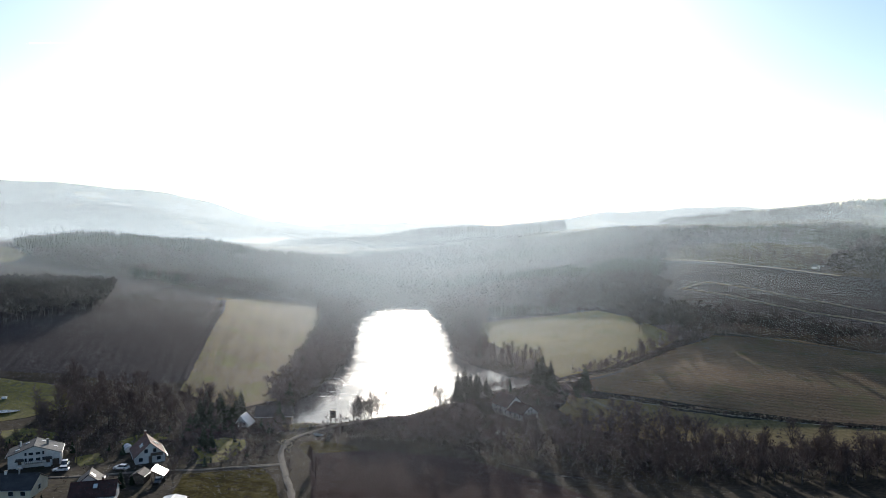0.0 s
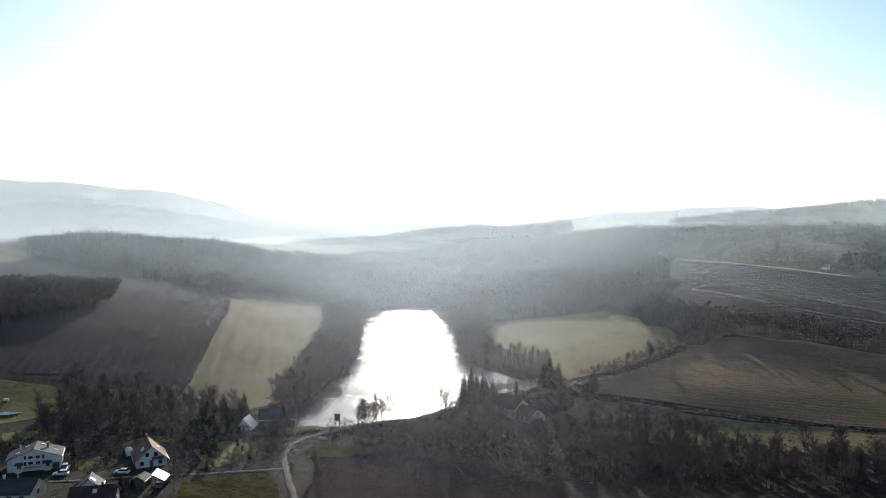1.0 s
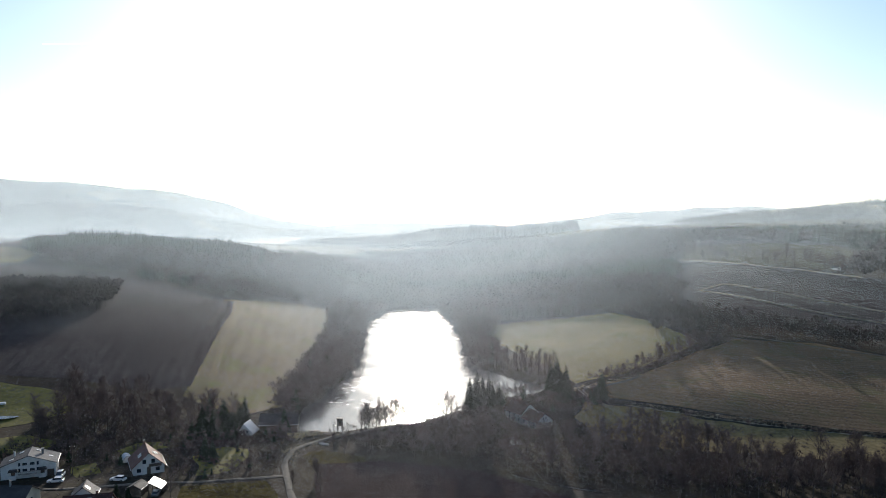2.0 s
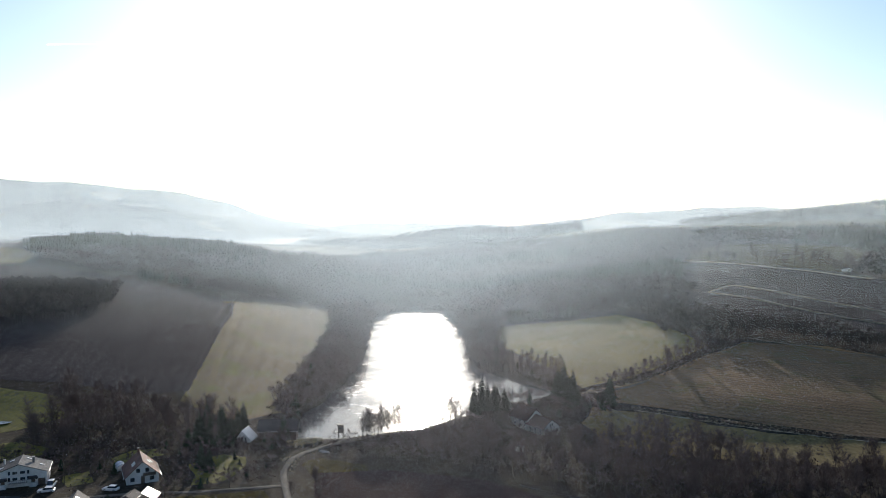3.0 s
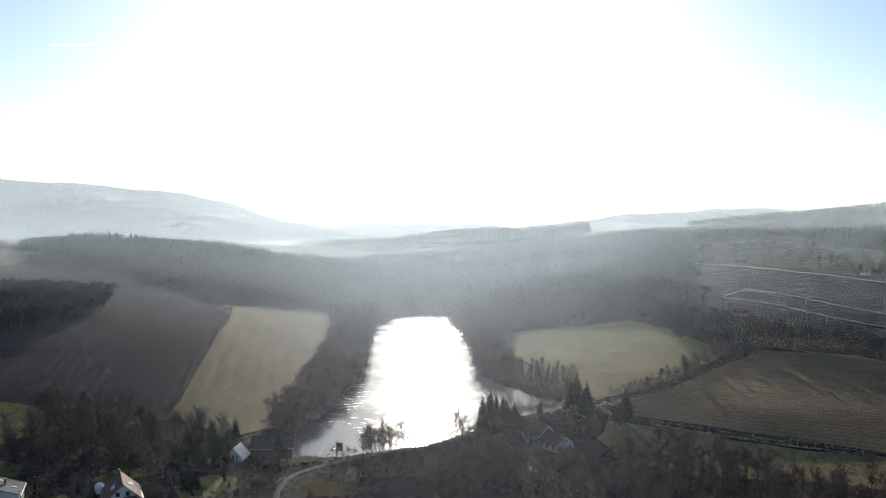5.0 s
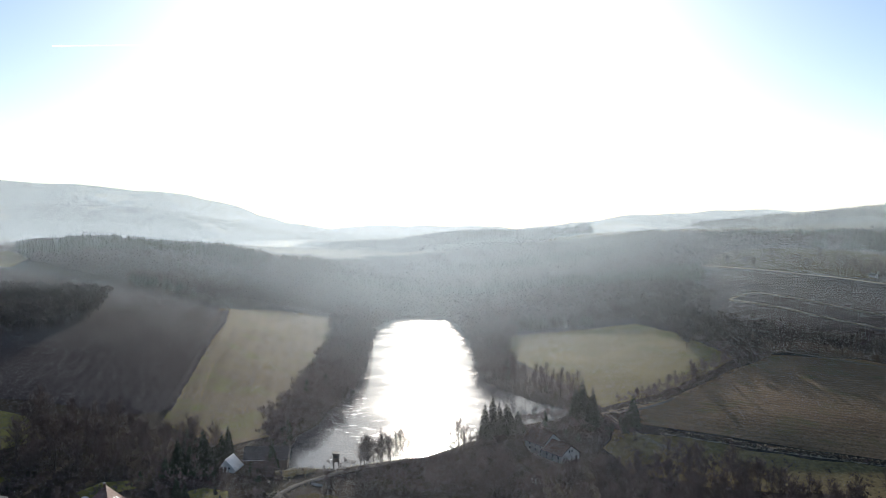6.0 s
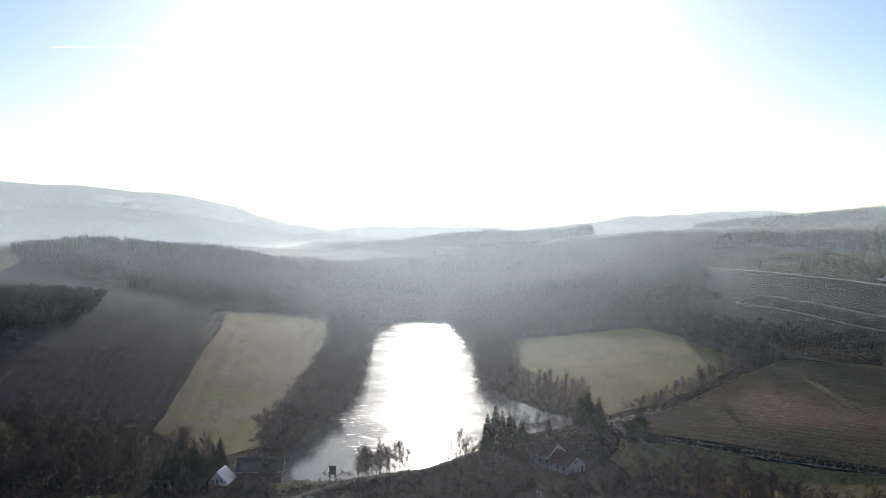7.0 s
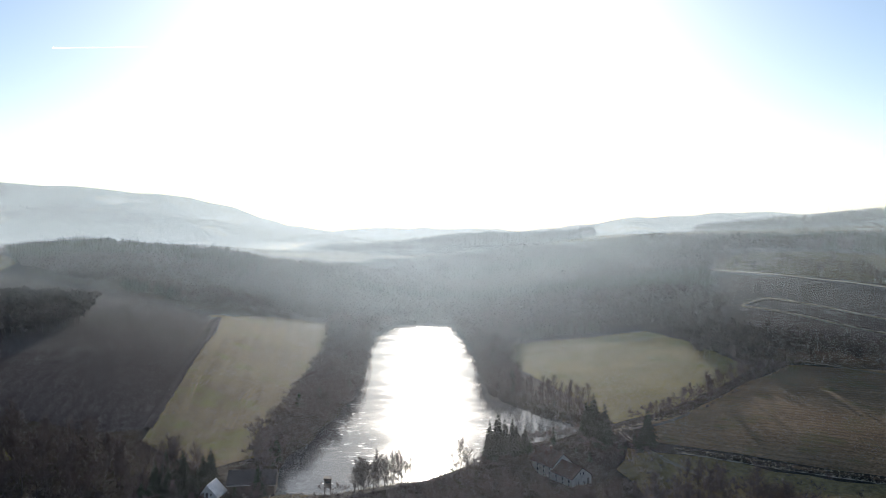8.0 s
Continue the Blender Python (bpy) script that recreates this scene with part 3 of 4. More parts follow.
CLEAR = [(46, 285, 16), (50, 298, 14), (-108, 234, 10), (-105, 226, 8), (-75, 236, 8), (-73, 228, 7), (-102, 207, 11), (-79, 204, 10), (-84, 214, 5), (-51, 268, 5), (-47, 262, 4), (-42.5, 275.5, 8), (-65, 214, 4), (-70, 213, 4),
         (-58, 200, 5), (-83.5, 243.5, 4), (-94, 226, 6), (-84, 225, 5), (-80, 228, 5), (-62, 214, 4), (-147, 280, 9), (-152, 258, 8), (-85, 256, 4), (-54, 242, 5), (-21, 245, 5)]   # buildings and yards: x, y, radius
LANES = [(-27, 201), (-32, 222), (-36, 241), (-34, 254), (-26, 262)], [(-33.5, 228), (-57, 222), (-67, 222), (-92, 219), (-135, 221)]


def scatter(poly, gap, seed, keep=1.0):
    """Uneven places inside an outline, about gap metres apart."""
    rnd, out = random.Random(seed), []
    xs, ys = [p[0] for p in poly], [p[1] for p in poly]
    y = min(ys)
    while y < max(ys):
        x = min(xs)
        while x < max(xs):
            out.append((x + rnd.uniform(-0.5, 0.5) * gap, y + rnd.uniform(-0.5, 0.5) * gap))
            x += gap
        y += gap
    pts = np.array(out)
    ok = inside(pts[:, 0], pts[:, 1], list(poly)) & (heights(pts[:, 0], pts[:, 1]) > -200)
    lake = line_distance(pts[:, 0], pts[:, 1], LAKE, True) * np.where(inside(pts[:, 0], pts[:, 1], LAKE), -1, 1)
    for lane in LANES:
        ok &= line_distance(pts[:, 0], pts[:, 1], lane) > 2.2
    return [tuple(p) for p, o, s in zip(out, ok, lake) if o and s > 1.0 and all(math.hypot(p[0] - x, p[1] - y) > r for x, y, r in CLEAR) and rnd.random() < keep]


class Wood:
    """Joins many far trees into one mesh from a few small patterns."""

    def __init__(self, mats):
        self.v, self.f, self.m, self.n, self.mats = [], [], [], 0, mats

    def add(self, pattern, place, scale, turn, mat):
        v, f = pattern
        c, s = math.cos(turn), math.sin(turn)
        w = np.column_stack([v[:, 0] * c - v[:, 1] * s, v[:, 0] * s + v[:, 1] * c, v[:, 2]]) * scale + np.array(place)
        self.v.append(w)
        self.f.append(f + self.n)
        self.m.append(np.full(len(f), mat))
        self.n += len(v)

    def done(self, name, label, category="wood"):
        v, f, m = np.concatenate(self.v), np.concatenate(self.f), np.concatenate(self.m)
        me = bpy.data.meshes.new(name)
        me.vertices.add(len(v))
        me.vertices.foreach_set("co", v.ravel())
        me.loops.add(len(f) * 3)
        me.loops.foreach_set("vertex_index", f.ravel().astype(np.int32))
        me.polygons.add(len(f))
        me.polygons.foreach_set("loop_start", np.arange(0, len(f) * 3, 3, dtype=np.int32))
        me.polygons.foreach_set("material_index", m.astype(np.int32))
        for mat in self.mats:
            me.materials.append(mat)
        me.update(calc_edges=True)
        return tagged(new(name, me), label, category, kind="stuff")


def triangles(faces):
    out = []
    for f in faces:
        out += [(f[0], f[i], f[i + 1]) for i in range(1, len(f) - 1)]
    return np.array(out)


def far_bare(seed, blades=64, width=0.02):
    """A bare tree of height 1 seen from afar: a broad crown of fine twigs."""
    rnd, v, f = random.Random(seed), [], []
    prism(v, f, Vector((0, 0, -0.05)), Vector((rnd.uniform(-0.05, 0.05), rnd.uniform(-0.05, 0.05), 0.6)), 0.011, 0.004, 3)
    lumps = [Vector((rnd.uniform(-0.26, 0.26), rnd.uniform(-0.26, 0.26), rnd.uniform(0.4, 0.8))) for _ in range(6)]
    for i in range(blades):
        c = lumps[i % 6]
        d = Vector((rnd.gauss(0, 1), rnd.gauss(0, 1), rnd.gauss(0.3, 0.8))).normalized()
        a = c + d * rnd.uniform(0.0, 0.1)
        b = a + (d + Vector((0, 0, 0.4))) * rnd.uniform(0.07, 0.15)
        blade(v, f, a, b, width * rnd.uniform(0.6, 1.5), rnd)
    return np.array(v), triangles(f)


def far_crown(seed, sprays=40):
    """A bare broad-leaved tree of height 1 from farther off, where its twigs run together into sprays."""
    rnd, v, f = random.Random(seed), [], []
    lumps = [(Vector((0.2 * math.cos(k * 1.3), 0.2 * math.sin(k * 1.3), rnd.uniform(0.3, 0.62))), rnd.uniform(0.14, 0.2)) for k in range(4)] + [(Vector((0, 0, 0.74)), 0.17)]
    for i in range(sprays):
        c, r = lumps[i % 5]
        d = Vector((rnd.gauss(0, 1), rnd.gauss(0, 1), rnd.gauss(0.25, 0.8))).normalized()
        u = d.orthogonal().normalized()
        w, o, turn = d.cross(u), c + d * r, rnd.uniform(0, 6.28)
        n = len(v)
        for k in range(3):
            t, size = turn + k * 2.094, rnd.uniform(0.06, 0.12)
            v.append(tuple(o + (u * math.cos(t) + w * math.sin(t)) * size + d * rnd.uniform(-0.05, 0.06)))
        f.append((n, n + 1, n + 2))
    return np.array(v), triangles(f)


def far_spruce(seed):
    rnd, v, f = random.Random(seed), [], []
    prism(v, f, Vector((0, 0, -0.05)), Vector((0, 0, 0.9)), 0.012, 0.003, 3)
    wide = rnd.uniform(0.24, 0.34)
    for i in range(6):
        t = 0.16 + i * 0.14
        r = wide * (1 - t) ** 0.7 + 0.015
        for k in range(6):
            az = k * 1.047 + i * 0.6 + rnd.uniform(-0.2, 0.2)
            rr = r * rnd.uniform(0.75, 1.2)
            n = len(v)
            v.extend([(0, 0, t + 0.16), (math.cos(az - 0.55) * rr, math.sin(az - 0.55) * rr, t - rr * 0.2), (math.cos(az + 0.55) * rr, math.sin(az + 0.55) * rr, t - rr * 0.3)])
            f.append((n, n + 1, n + 2))
    return np.array(v), triangles(f)


def clump(x, y):
    return math.sin(x * 0.021 + 1.7 * math.sin(y * 0.009)) + math.sin(y * 0.019 + 1.3 * math.sin(x * 0.013)) + 0.5 * math.sin(x * 0.06 + y * 0.045)


def wood(name, label, jobs, seed, blades=64, twig="twig", width=0.02, gaps=-9.0):
    """jobs: outline, gap, heights from and to, share of conifers."""
    rnd = random.Random(seed)
    fine, broad = [far_bare(seed + i, blades, width) for i in range(5)], [far_crown(seed + i) for i in range(5)]
    firs = [far_spruce(seed + i) for i in range(4)]
    w = Wood([M[twig], M["needle"]])
    for poly, gap, lo, hi, share in jobs:
        pts = scatter(poly if gaps < -5 else wavy(list(poly), gap * 1.3, 22, seed=seed), gap, seed)
        if not pts:
            continue
        zs = heights([p[0] for p in pts], [p[1] for p in pts])
        for (x, y), z in zip(pts, zs):
            n = clump(x, y)
            if n < gaps:
                continue
            stand = clump(y * 1.3, x * 0.8) + rnd.uniform(-0.25, 0.25)
            fir = rnd.random() < share if gaps < -5 else stand > 2.0 - 3.4 * share
            tall = rnd.uniform(lo, hi) * (1 if gaps < -5 else 1 + 0.12 * n)
            w.add(rnd.choice(firs if fir else broad if y > 560 else fine), (x, y, z), tall, rnd.uniform(0, 6.28), 1 if fir else 0)
    return w.done(name, label)


wood("lakeside_wood", "dense bare alders and willows along the lake", [
    ([(-50, 300), (-36, 276), (-28, 340), (-18, 400), (-20, 480), (-21, 560), (-18, 610), (-8, 645), (-54, 620), (-50, 560), (-44, 480), (-45, 400), (-47, 330)], 3.1, 7, 11, 0.03),
    ([(38, 388), (31, 400), (32, 450), (36, 496), (34, 540), (32, 600), (30, 655), (80, 660), (66, 520), (56, 480), (54, 440), (50, 395)], 3.1, 7, 11, 0.05)], 11, 110, "twig", 0.017)
wood("valley_wood", "mixed bare and evergreen wood at the valley head", [
    ([(-120, 640), (-54, 605), (-12, 648), (34, 652), (80, 600), (60, 530), (142, 520), (160, 560), (240, 660), (280, 780), (200, 830), (60, 800), (-60, 800), (-150, 780)], 4.7, 7, 11, 0.25),
    ([(146, 436), (156, 445), (184, 447), (210, 434), (243, 401), (262, 420), (222, 452), (196, 468), (176, 492), (178, 560), (196, 620), (190, 640), (140, 600), (142, 520), (152, 480)], 4.0, 6, 11, 0.1),
    ([(64, 529), (100, 527), (142, 522), (144, 531), (100, 537), (68, 540)], 8.5, 11, 17, 0.9),
    ([(178, 492), (200, 540), (214, 580), (224, 640), (190, 640), (178, 560)], 4.6, 4, 8, 0.02),
    ([(160, 426), (196, 428), (228, 420), (260, 398), (300, 380), (300, 390), (230, 428), (196, 436), (164, 436)], 4.2, 8, 13, 0.0)], 21, 90, "thicket", 0.026, -2.3)
wood("hill_wood", "dark spruce and pine wood on the hill", [
    ([(-336, 742), (-310, 702), (-259, 658), (-214, 629), (-170, 591), (-138, 560), (-114, 542), (-86, 563), (-54, 610), (-110, 700), (-150, 850), (-250, 950), (-420, 930), (-355, 760)], 4.6, 7, 10, 0.3),
    ([(-330, 780), (-250, 770), (-150, 720), (-110, 700), (-140, 800), (-230, 900), (-380, 900)], 7.5, 9, 14, 0.95),
    ([(-204, 414), (-172, 441), (-165, 468), (-190, 540), (-260, 560), (-330, 500), (-290, 430)], 4.0, 7, 11, 0.02)], 31, 90, "thicket", 0.026, -2.6)
wood("distant_wood", "hazy patches of distant mixed wood", [
    ([(-60, 1340), (80, 1330), (320, 1360), (330, 1430), (60, 1420), (-70, 1400)], 7, 13, 19, 0.45),
    ([(-150, 800), (280, 790), (330, 880), (400, 1000), (330, 1200), (250, 1250), (60, 1120), (-50, 1100), (-95, 950)], 6.4, 8, 13, 0.3),
    ([(345, 590), (362, 600), (415, 660), (450, 800), (560, 950), (640, 800), (520, 560), (390, 545)], 7, 12, 18, 0.5),
    ([(331, 865), (391, 822), (480, 800), (560, 880), (520, 960), (400, 930), (345, 930)], 6.5, 14, 19, 0.5)], 41, 40, "thicket", 0.03, -2.2)
wood("far_copse", "pale hazy copses and wooded crests far off", [
    ([(505, 1400), (640, 1340), (720, 1360), (660, 1440), (540, 1480)], 10, 9, 14, 0.1),
    ([(690, 1370), (790, 1380), (900, 1420), (880, 1480), (740, 1460)], 10, 9, 14, 0.1),
    ([(930, 1700), (1150, 1560), (1500, 1560), (1750, 1900), (1700, 2080), (1100, 2060)], 15, 13, 18, 0.6),
    ([(-190, 1640), (-60, 1640), (-40, 1720), (-160, 1760)], 10, 9, 14, 0.2),
    ([(-150, 1420), (-60, 1400), (-40, 1480), (-120, 1520)], 9, 12, 17, 0.2),
    ([(-1800, 3120), (-1300, 3140), (-1120, 3160), (-1000, 3230), (-1250, 3260), (-1750, 3240)], 20, 14, 20, 0.4),
    ([(-1500, 2820), (-900, 2900), (-800, 2960), (-1100, 2960), (-1550, 2900)], 22, 12, 18, 0.3),
    ([(-300, 2350), (60, 2300), (120, 2360), (-280, 2430)], 17, 12, 17, 0.2),
    ([(300, 2250), (560, 2200), (620, 2300), (330, 2330)], 17, 12, 17, 0.2),
    ([(850, 2500), (1050, 2480), (1100, 2560), (900, 2580)], 17, 12, 17, 0.2)], 45, 40, "thicket", 0.03, -1.9)

wood("brushwood", "dense dark brushwood under the bare trees", [
    ([(14, 249), (50, 240), (100, 229), (180, 232), (225, 262), (180, 268), (128, 274), (106, 292), (88, 300), (64, 284), (44, 282), (30, 290), (10, 277), (-8, 262)], 3.1, 1.0, 3.2, 0.0),
    ([(-130, 318), (-95, 310), (-62, 291), (-50, 279), (-56, 262), (-105, 256), (-126, 268), (-132, 290)], 2.5, 1.4, 4.2, 0.0),
    ([(14, 247), (50, 238), (100, 227), (180, 232), (225, 262), (180, 268), (128, 274), (106, 292), (88, 300), (64, 284), (44, 278), (20, 275), (-6, 260)], 5.2, 5, 9, 0.0),
    ([(-19, 262), (-12, 267), (-2, 270), (8, 277), (18, 285), (28, 294), (36, 292), (34, 274), (18, 250), (2, 247), (-14, 252)], 2.7, 3.0, 6.5, 0.0),
    ([(-48, 262), (-38, 258), (-37, 276), (-46, 290)], 2.2, 3, 6, 0.1),
    ([(84, 341), (102, 345), (120, 360), (155, 397), (192, 430), (164, 428), (117, 376), (82, 344)], 2.2, 1.8, 4.6, 0.0),
    ([(-64, 266), (-40, 264), (-38, 258), (-58, 256), (-64, 258)], 3.5, 1.5, 4.0, 0.05),
    ([(-66, 232), (-56, 228), (-42, 230), (-40, 224), (-64, 225)], 3.2, 1.2, 3.2, 0.0),
    ([(-125, 262), (-85, 262), (-88, 244), (-100, 242), (-125, 244)], 4.2, 1.5, 4.0, 0.05),
    ([(-132, 262), (-38, 264), (-34, 250), (-36, 226), (-60, 224), (-92, 221), (-132, 224)], 2.5, 1.0, 3.8, 0.06),
    ([(-112, 219), (-60, 219), (-56, 206), (-58, 196), (-112, 196)], 3.6, 0.7, 2.2, 0.1),
    ([(-52, 218), (-36, 222), (-32, 205), (-32, 185), (-50, 190)], 5.5, 0.6, 1.8, 0.0),
    ([(-38, 258), (-34, 262), (-8, 264), (6, 272), (0, 276), (-28, 268)], 3.2, 1.0, 2.2, 0.0),
    ([(-24, 271), (-8, 275), (4, 282), (13, 289), (21, 296.5), (28, 305), (34, 313), (28, 300), (14, 285), (0, 275), (-24, 269)], 1.7, 1.2, 3.4, 0.0),
    ([(160, 430), (196, 432), (228, 424), (262, 402), (300, 384), (300, 392), (262, 420), (222, 452), (184, 455), (156, 447)], 3.4, 1.5, 4.5, 0.0),
    ([(50, 366), (64, 345), (72, 338), (76, 344), (66, 372), (52, 392)], 2.2, 1.5, 4.0, 0.05),
    ([(58, 318), (76, 326), (84, 316), (72, 306), (60, 308)], 2.4, 1.5, 4.5, 0.15),
    ([(36, 312), (44, 320), (58, 328), (70, 334), (70, 326), (60, 316), (50, 311), (42, 308)], 2.1, 2.0, 5.5, 0.05),
    ([(72, 288), (68, 303), (76, 320), (98, 315), (132, 308), (201, 296), (260, 284), (250, 262), (185, 271), (130, 280), (94, 280)], 6.0, 1.2, 4.2, 0.0)], 51, 90)

BARE = [tree_thing("bare_tree", bare_tree_meshes(i, h, s, 15, 6, 10, 0.036, n, 0.3), "bare grey-brown tree with fine upright twigs", "bare valley trees")
        for i, (h, s, n) in enumerate([(11, 0.4, 1), (13, 0.36, 1), (9, 0.44, 2), (12, 0.42, 1), (10, 0.38, 2), (10, 0.5, 1)])]
SPRUCE = [tree_thing("spruce_tree", spruce_meshes(50 + i, h, w), "dark green spruce with drooping boughs", "spruces") for i, (h, w) in enumerate([(12, 0.3), (14, 0.26), (9, 0.32)])]
ALDER = [tree_thing("dam_alder", bare_tree_meshes(90 + i, h, 0.38, 17, 6, 14, 0.036, 1, 0.12), "round-crowned bare alder on the dam", "dam alders") for i, h in enumerate((9, 8, 10))]
SLIM = [tree_thing("slim_alder", bare_tree_meshes(80 + i, h, 0.2, 13, 5, 10, 0.034), "slim upright bare alder by the water", "slim alders") for i, h in enumerate((11, 13, 12))]
USED = {}


def plant(kinds, x, y, rnd, lo=0.8, hi=1.2):
    """Stands the first pattern itself, then copies of it."""
    ob = rnd.choice(kinds)
    s = rnd.uniform(lo, hi)
    m = pose(x, y, height(x, y), 0, 0, rnd.uniform(0, 360))
    if ob.name not in USED:
        USED[ob.name] = 1
        ob.matrix_basis = m @ Matrix.Scale(s, 4)
        return ob
    c = copy_thing(ob, m)
    c.scale = (s, s, s)
    return c


rnd = random.Random(5)
near = [(scatter([(14, 247), (50, 238), (100, 227), (180, 232), (215, 262), (180, 268), (128, 274), (108, 294), (90, 300), (66, 280), (40, 276), (20, 272), (-4, 256)], 8.0, 61), 0.75, 1.15),
        (scatter([(-130, 318), (-95, 308), (-64, 290), (-52, 278), (-70, 262), (-105, 262), (-126, 270), (-132, 290)], 6.6, 62), 0.7, 1.1)]
for pts, lo, hi in near:
    for x, y in pts:
        plant(BARE, x, y, rnd, lo, hi)
# alders on the dam, slender trees along the bay, hedge by the track, road trees on the slope
for x, y in [(-14, 270.5), (-13, 272.5), (-11.5, 271.5), (-10, 272.5), (-9, 274), (-7.5, 273.2), (-6, 274.5), (-5, 273.5), (-3.5, 275.5), (0, 277.5), (1.5, 279), (3.5, 281), (14, 289), (16.5, 291), (-12.5, 273.5), (-8.2, 275), (-2, 276.6), (5.2, 282.4), (7, 283.6), (9.5, 285.6), (-1, 278.6), (11.5, 287)]:
    plant(ALDER, x, y, rnd, 0.7, 1.05)
for i in range(26):
    u = i / 25
    plant(SLIM, 44 + 24 * u + rnd.uniform(-1.5, 1.5), 384 - 38 * u + rnd.uniform(-2, 2), rnd, 0.75, 1.05)
for i in range(30):
    u = i / 29
    plant(BARE, 93 + 74 * u + rnd.uniform(-2.5, 2.5), 348 + 76 * u + rnd.uniform(-2.5, 2.5), rnd, 0.35, 0.65 + 0.3 * u)
for i in range(24):
    u = i / 23
    plant(BARE, 272 + 72 * u + rnd.uniform(-3, 3), 750 - 165 * u + rnd.uniform(-3, 3), rnd, 1.0, 1.5)
# garden trees
for x, y in [(-88, 238), (-90, 248), (-66, 236), (-62, 230), (-65, 246), (-64, 254), (-50, 252), (-43, 259), (-44, 232), (-48, 226), (-60, 262), (-71, 260), (-79, 262), (-86, 260), (-118, 240), (-112, 246),
             (-122, 252), (-132, 262), (-108, 254), (-98, 250), (-40, 246), (-30, 216), (-24, 226), (-22, 214), (-60, 208), (-40, 262), (-36, 256), (-22, 252), (-12, 256), (-4, 262), (-18, 246)]:
    plant(BARE, x, y, rnd, 0.35, 0.7)
for x, y, s in [(-64, 270, 0.85), (-61, 273, 0.95), (-58, 271, 0.85), (-56, 275, 0.9), (-55, 279, 0.8), (-60, 265, 0.7), (-66, 274, 0.85), (-63, 266, 0.75), (-67, 268, 0.8), (-62.5, 277, 0.85), (-59, 278, 0.8), (-69, 272, 0.75), (-57.5, 267, 0.65), (-65, 278, 0.8), (-70, 266, 0.7), (-71, 296, 0.8), (26, 298, 0.85), (29.5, 306, 1.0), (32, 309, 0.9), (34, 305, 1.0),
                (38.5, 308, 0.9), (36, 311, 0.7), (62, 322, 1.15), (65, 325, 1.1), (68, 321, 1.0), (66, 319, 0.9), (-60, 243, 0.7), (-57, 240, 0.6), (-74, 208, 0.4), (-72, 211, 0.35), (-40, 270, 0.8)]:
    plant(SPRUCE, x, y, rnd, s * 0.95, s * 1.1)
plant(SPRUCE[:1], 83, 321, rnd, 1.12, 1.14)
plant(SPRUCE[2:], 79.5, 318, rnd, 0.9, 0.95)


# ---- dry grass ----
def tufts(name, lines, mat, label, seed, low=0.3, high=0.9):
    """Clumps of dry stalks; lines: points, width across, clumps per metre."""
    rnd, v, f = random.Random(seed), [], []
    for pts, wide, rate in lines:
        for (ax, ay), (bx, by) in zip(pts, pts[1:]):
            ln = math.hypot(bx - ax, by - ay)
            for _ in range(int(ln * rate)):
                u = rnd.random()
                x, y = ax + (bx - ax) * u + rnd.gauss(0, wide), ay + (by - ay) * u + rnd.gauss(0, wide)
                z = height(x, y)
                if z < -0.2 and line_distance(np.array([x]), np.array([y]), LAKE, True)[0] < 8:
                    continue
                for _ in range(5):
                    a = Vector((x + rnd.gauss(0, 0.2), y + rnd.gauss(0, 0.2), z))
                    blade(v, f, a, a + Vector((rnd.gauss(0, 0.25), rnd.gauss(0, 0.25), rnd.uniform(low, high))), 0.09, rnd)
    tagged(new(name, data_mesh(name, v, f, mat)), label, "dry grass", kind="stuff")


tufts("dry_grass", [([(92, 318.5), (124, 313.5), (166, 303.5), (215, 295), (270, 285)], 0.5, 2.5), ([(92, 321), (124, 316), (166, 306), (215, 298)], 0.4, 1.2),
                    ([(330, 416), (300, 443), (268, 470), (250, 492), (217, 556), (245, 580), (278, 512), (318, 466)], 0.7, 1.0),
                    ([(-36, 272), (-21, 273), (-8, 277), (2, 283), (11, 290), (20, 298), (29, 308)], 0.9, 2.5), ([(-37, 263), (-30, 268), (-34, 274)], 2.0, 10),
                    ([(60, 347), (50, 359), (41, 375), (34, 400)], 1.0, 2.0), ([(72, 330), (90, 341), (112, 358)], 1.2, 1.5), ([(-33, 240), (-36, 250), (-28, 259)], 1.2, 2.0)],
      M["reed"], "pale dry grass and reeds along banks", 71)


# ---- village ----
def part(name, bm, mat, parent, label="", at=None):
    """Links a bmesh as one mesh object under a thing or a part."""
    me = bpy.data.meshes.new(name)
    bmesh.ops.recalc_face_normals(bm, faces=bm.faces)
    bm.to_mesh(me)
    bm.free()
    me.materials.append(mat)
    ob = new(name, me)
    ob.parent = parent
    if at is not None:
        ob.matrix_basis = at
    return tagged(ob, label)


def box(x0, x1, y0, y1, z0, z1, bevel=0.0, bm=None):
    bm = bm or bmesh.new()
    made = bmesh.ops.create_cube(bm, size=1.0, matrix=Matrix.Translation(((x0 + x1) / 2, (y0 + y1) / 2, (z0 + z1) / 2)) @ Matrix.Diagonal((x1 - x0, y1 - y0, z1 - z0, 1)))
    if bevel:
        edges = list({e for v in made["verts"] for e in v.link_edges})
        bmesh.ops.bevel(bm, geom=edges, offset=bevel, segments=1, affect="EDGES")
    return bm


def tube(a, b, ra, rb, sides=8, bm=None):
    bm = bm or bmesh.new()
    a, b = Vector(a), Vector(b)
    turn = (b - a).to_track_quat("Z", "Y").to_matrix().to_4x4()
    bmesh.ops.create_cone(bm, cap_ends=True, segments=sides, radius1=ra, radius2=rb, depth=(b - a).length, matrix=Matrix.Translation((a + b) / 2) @ turn)
    return bm


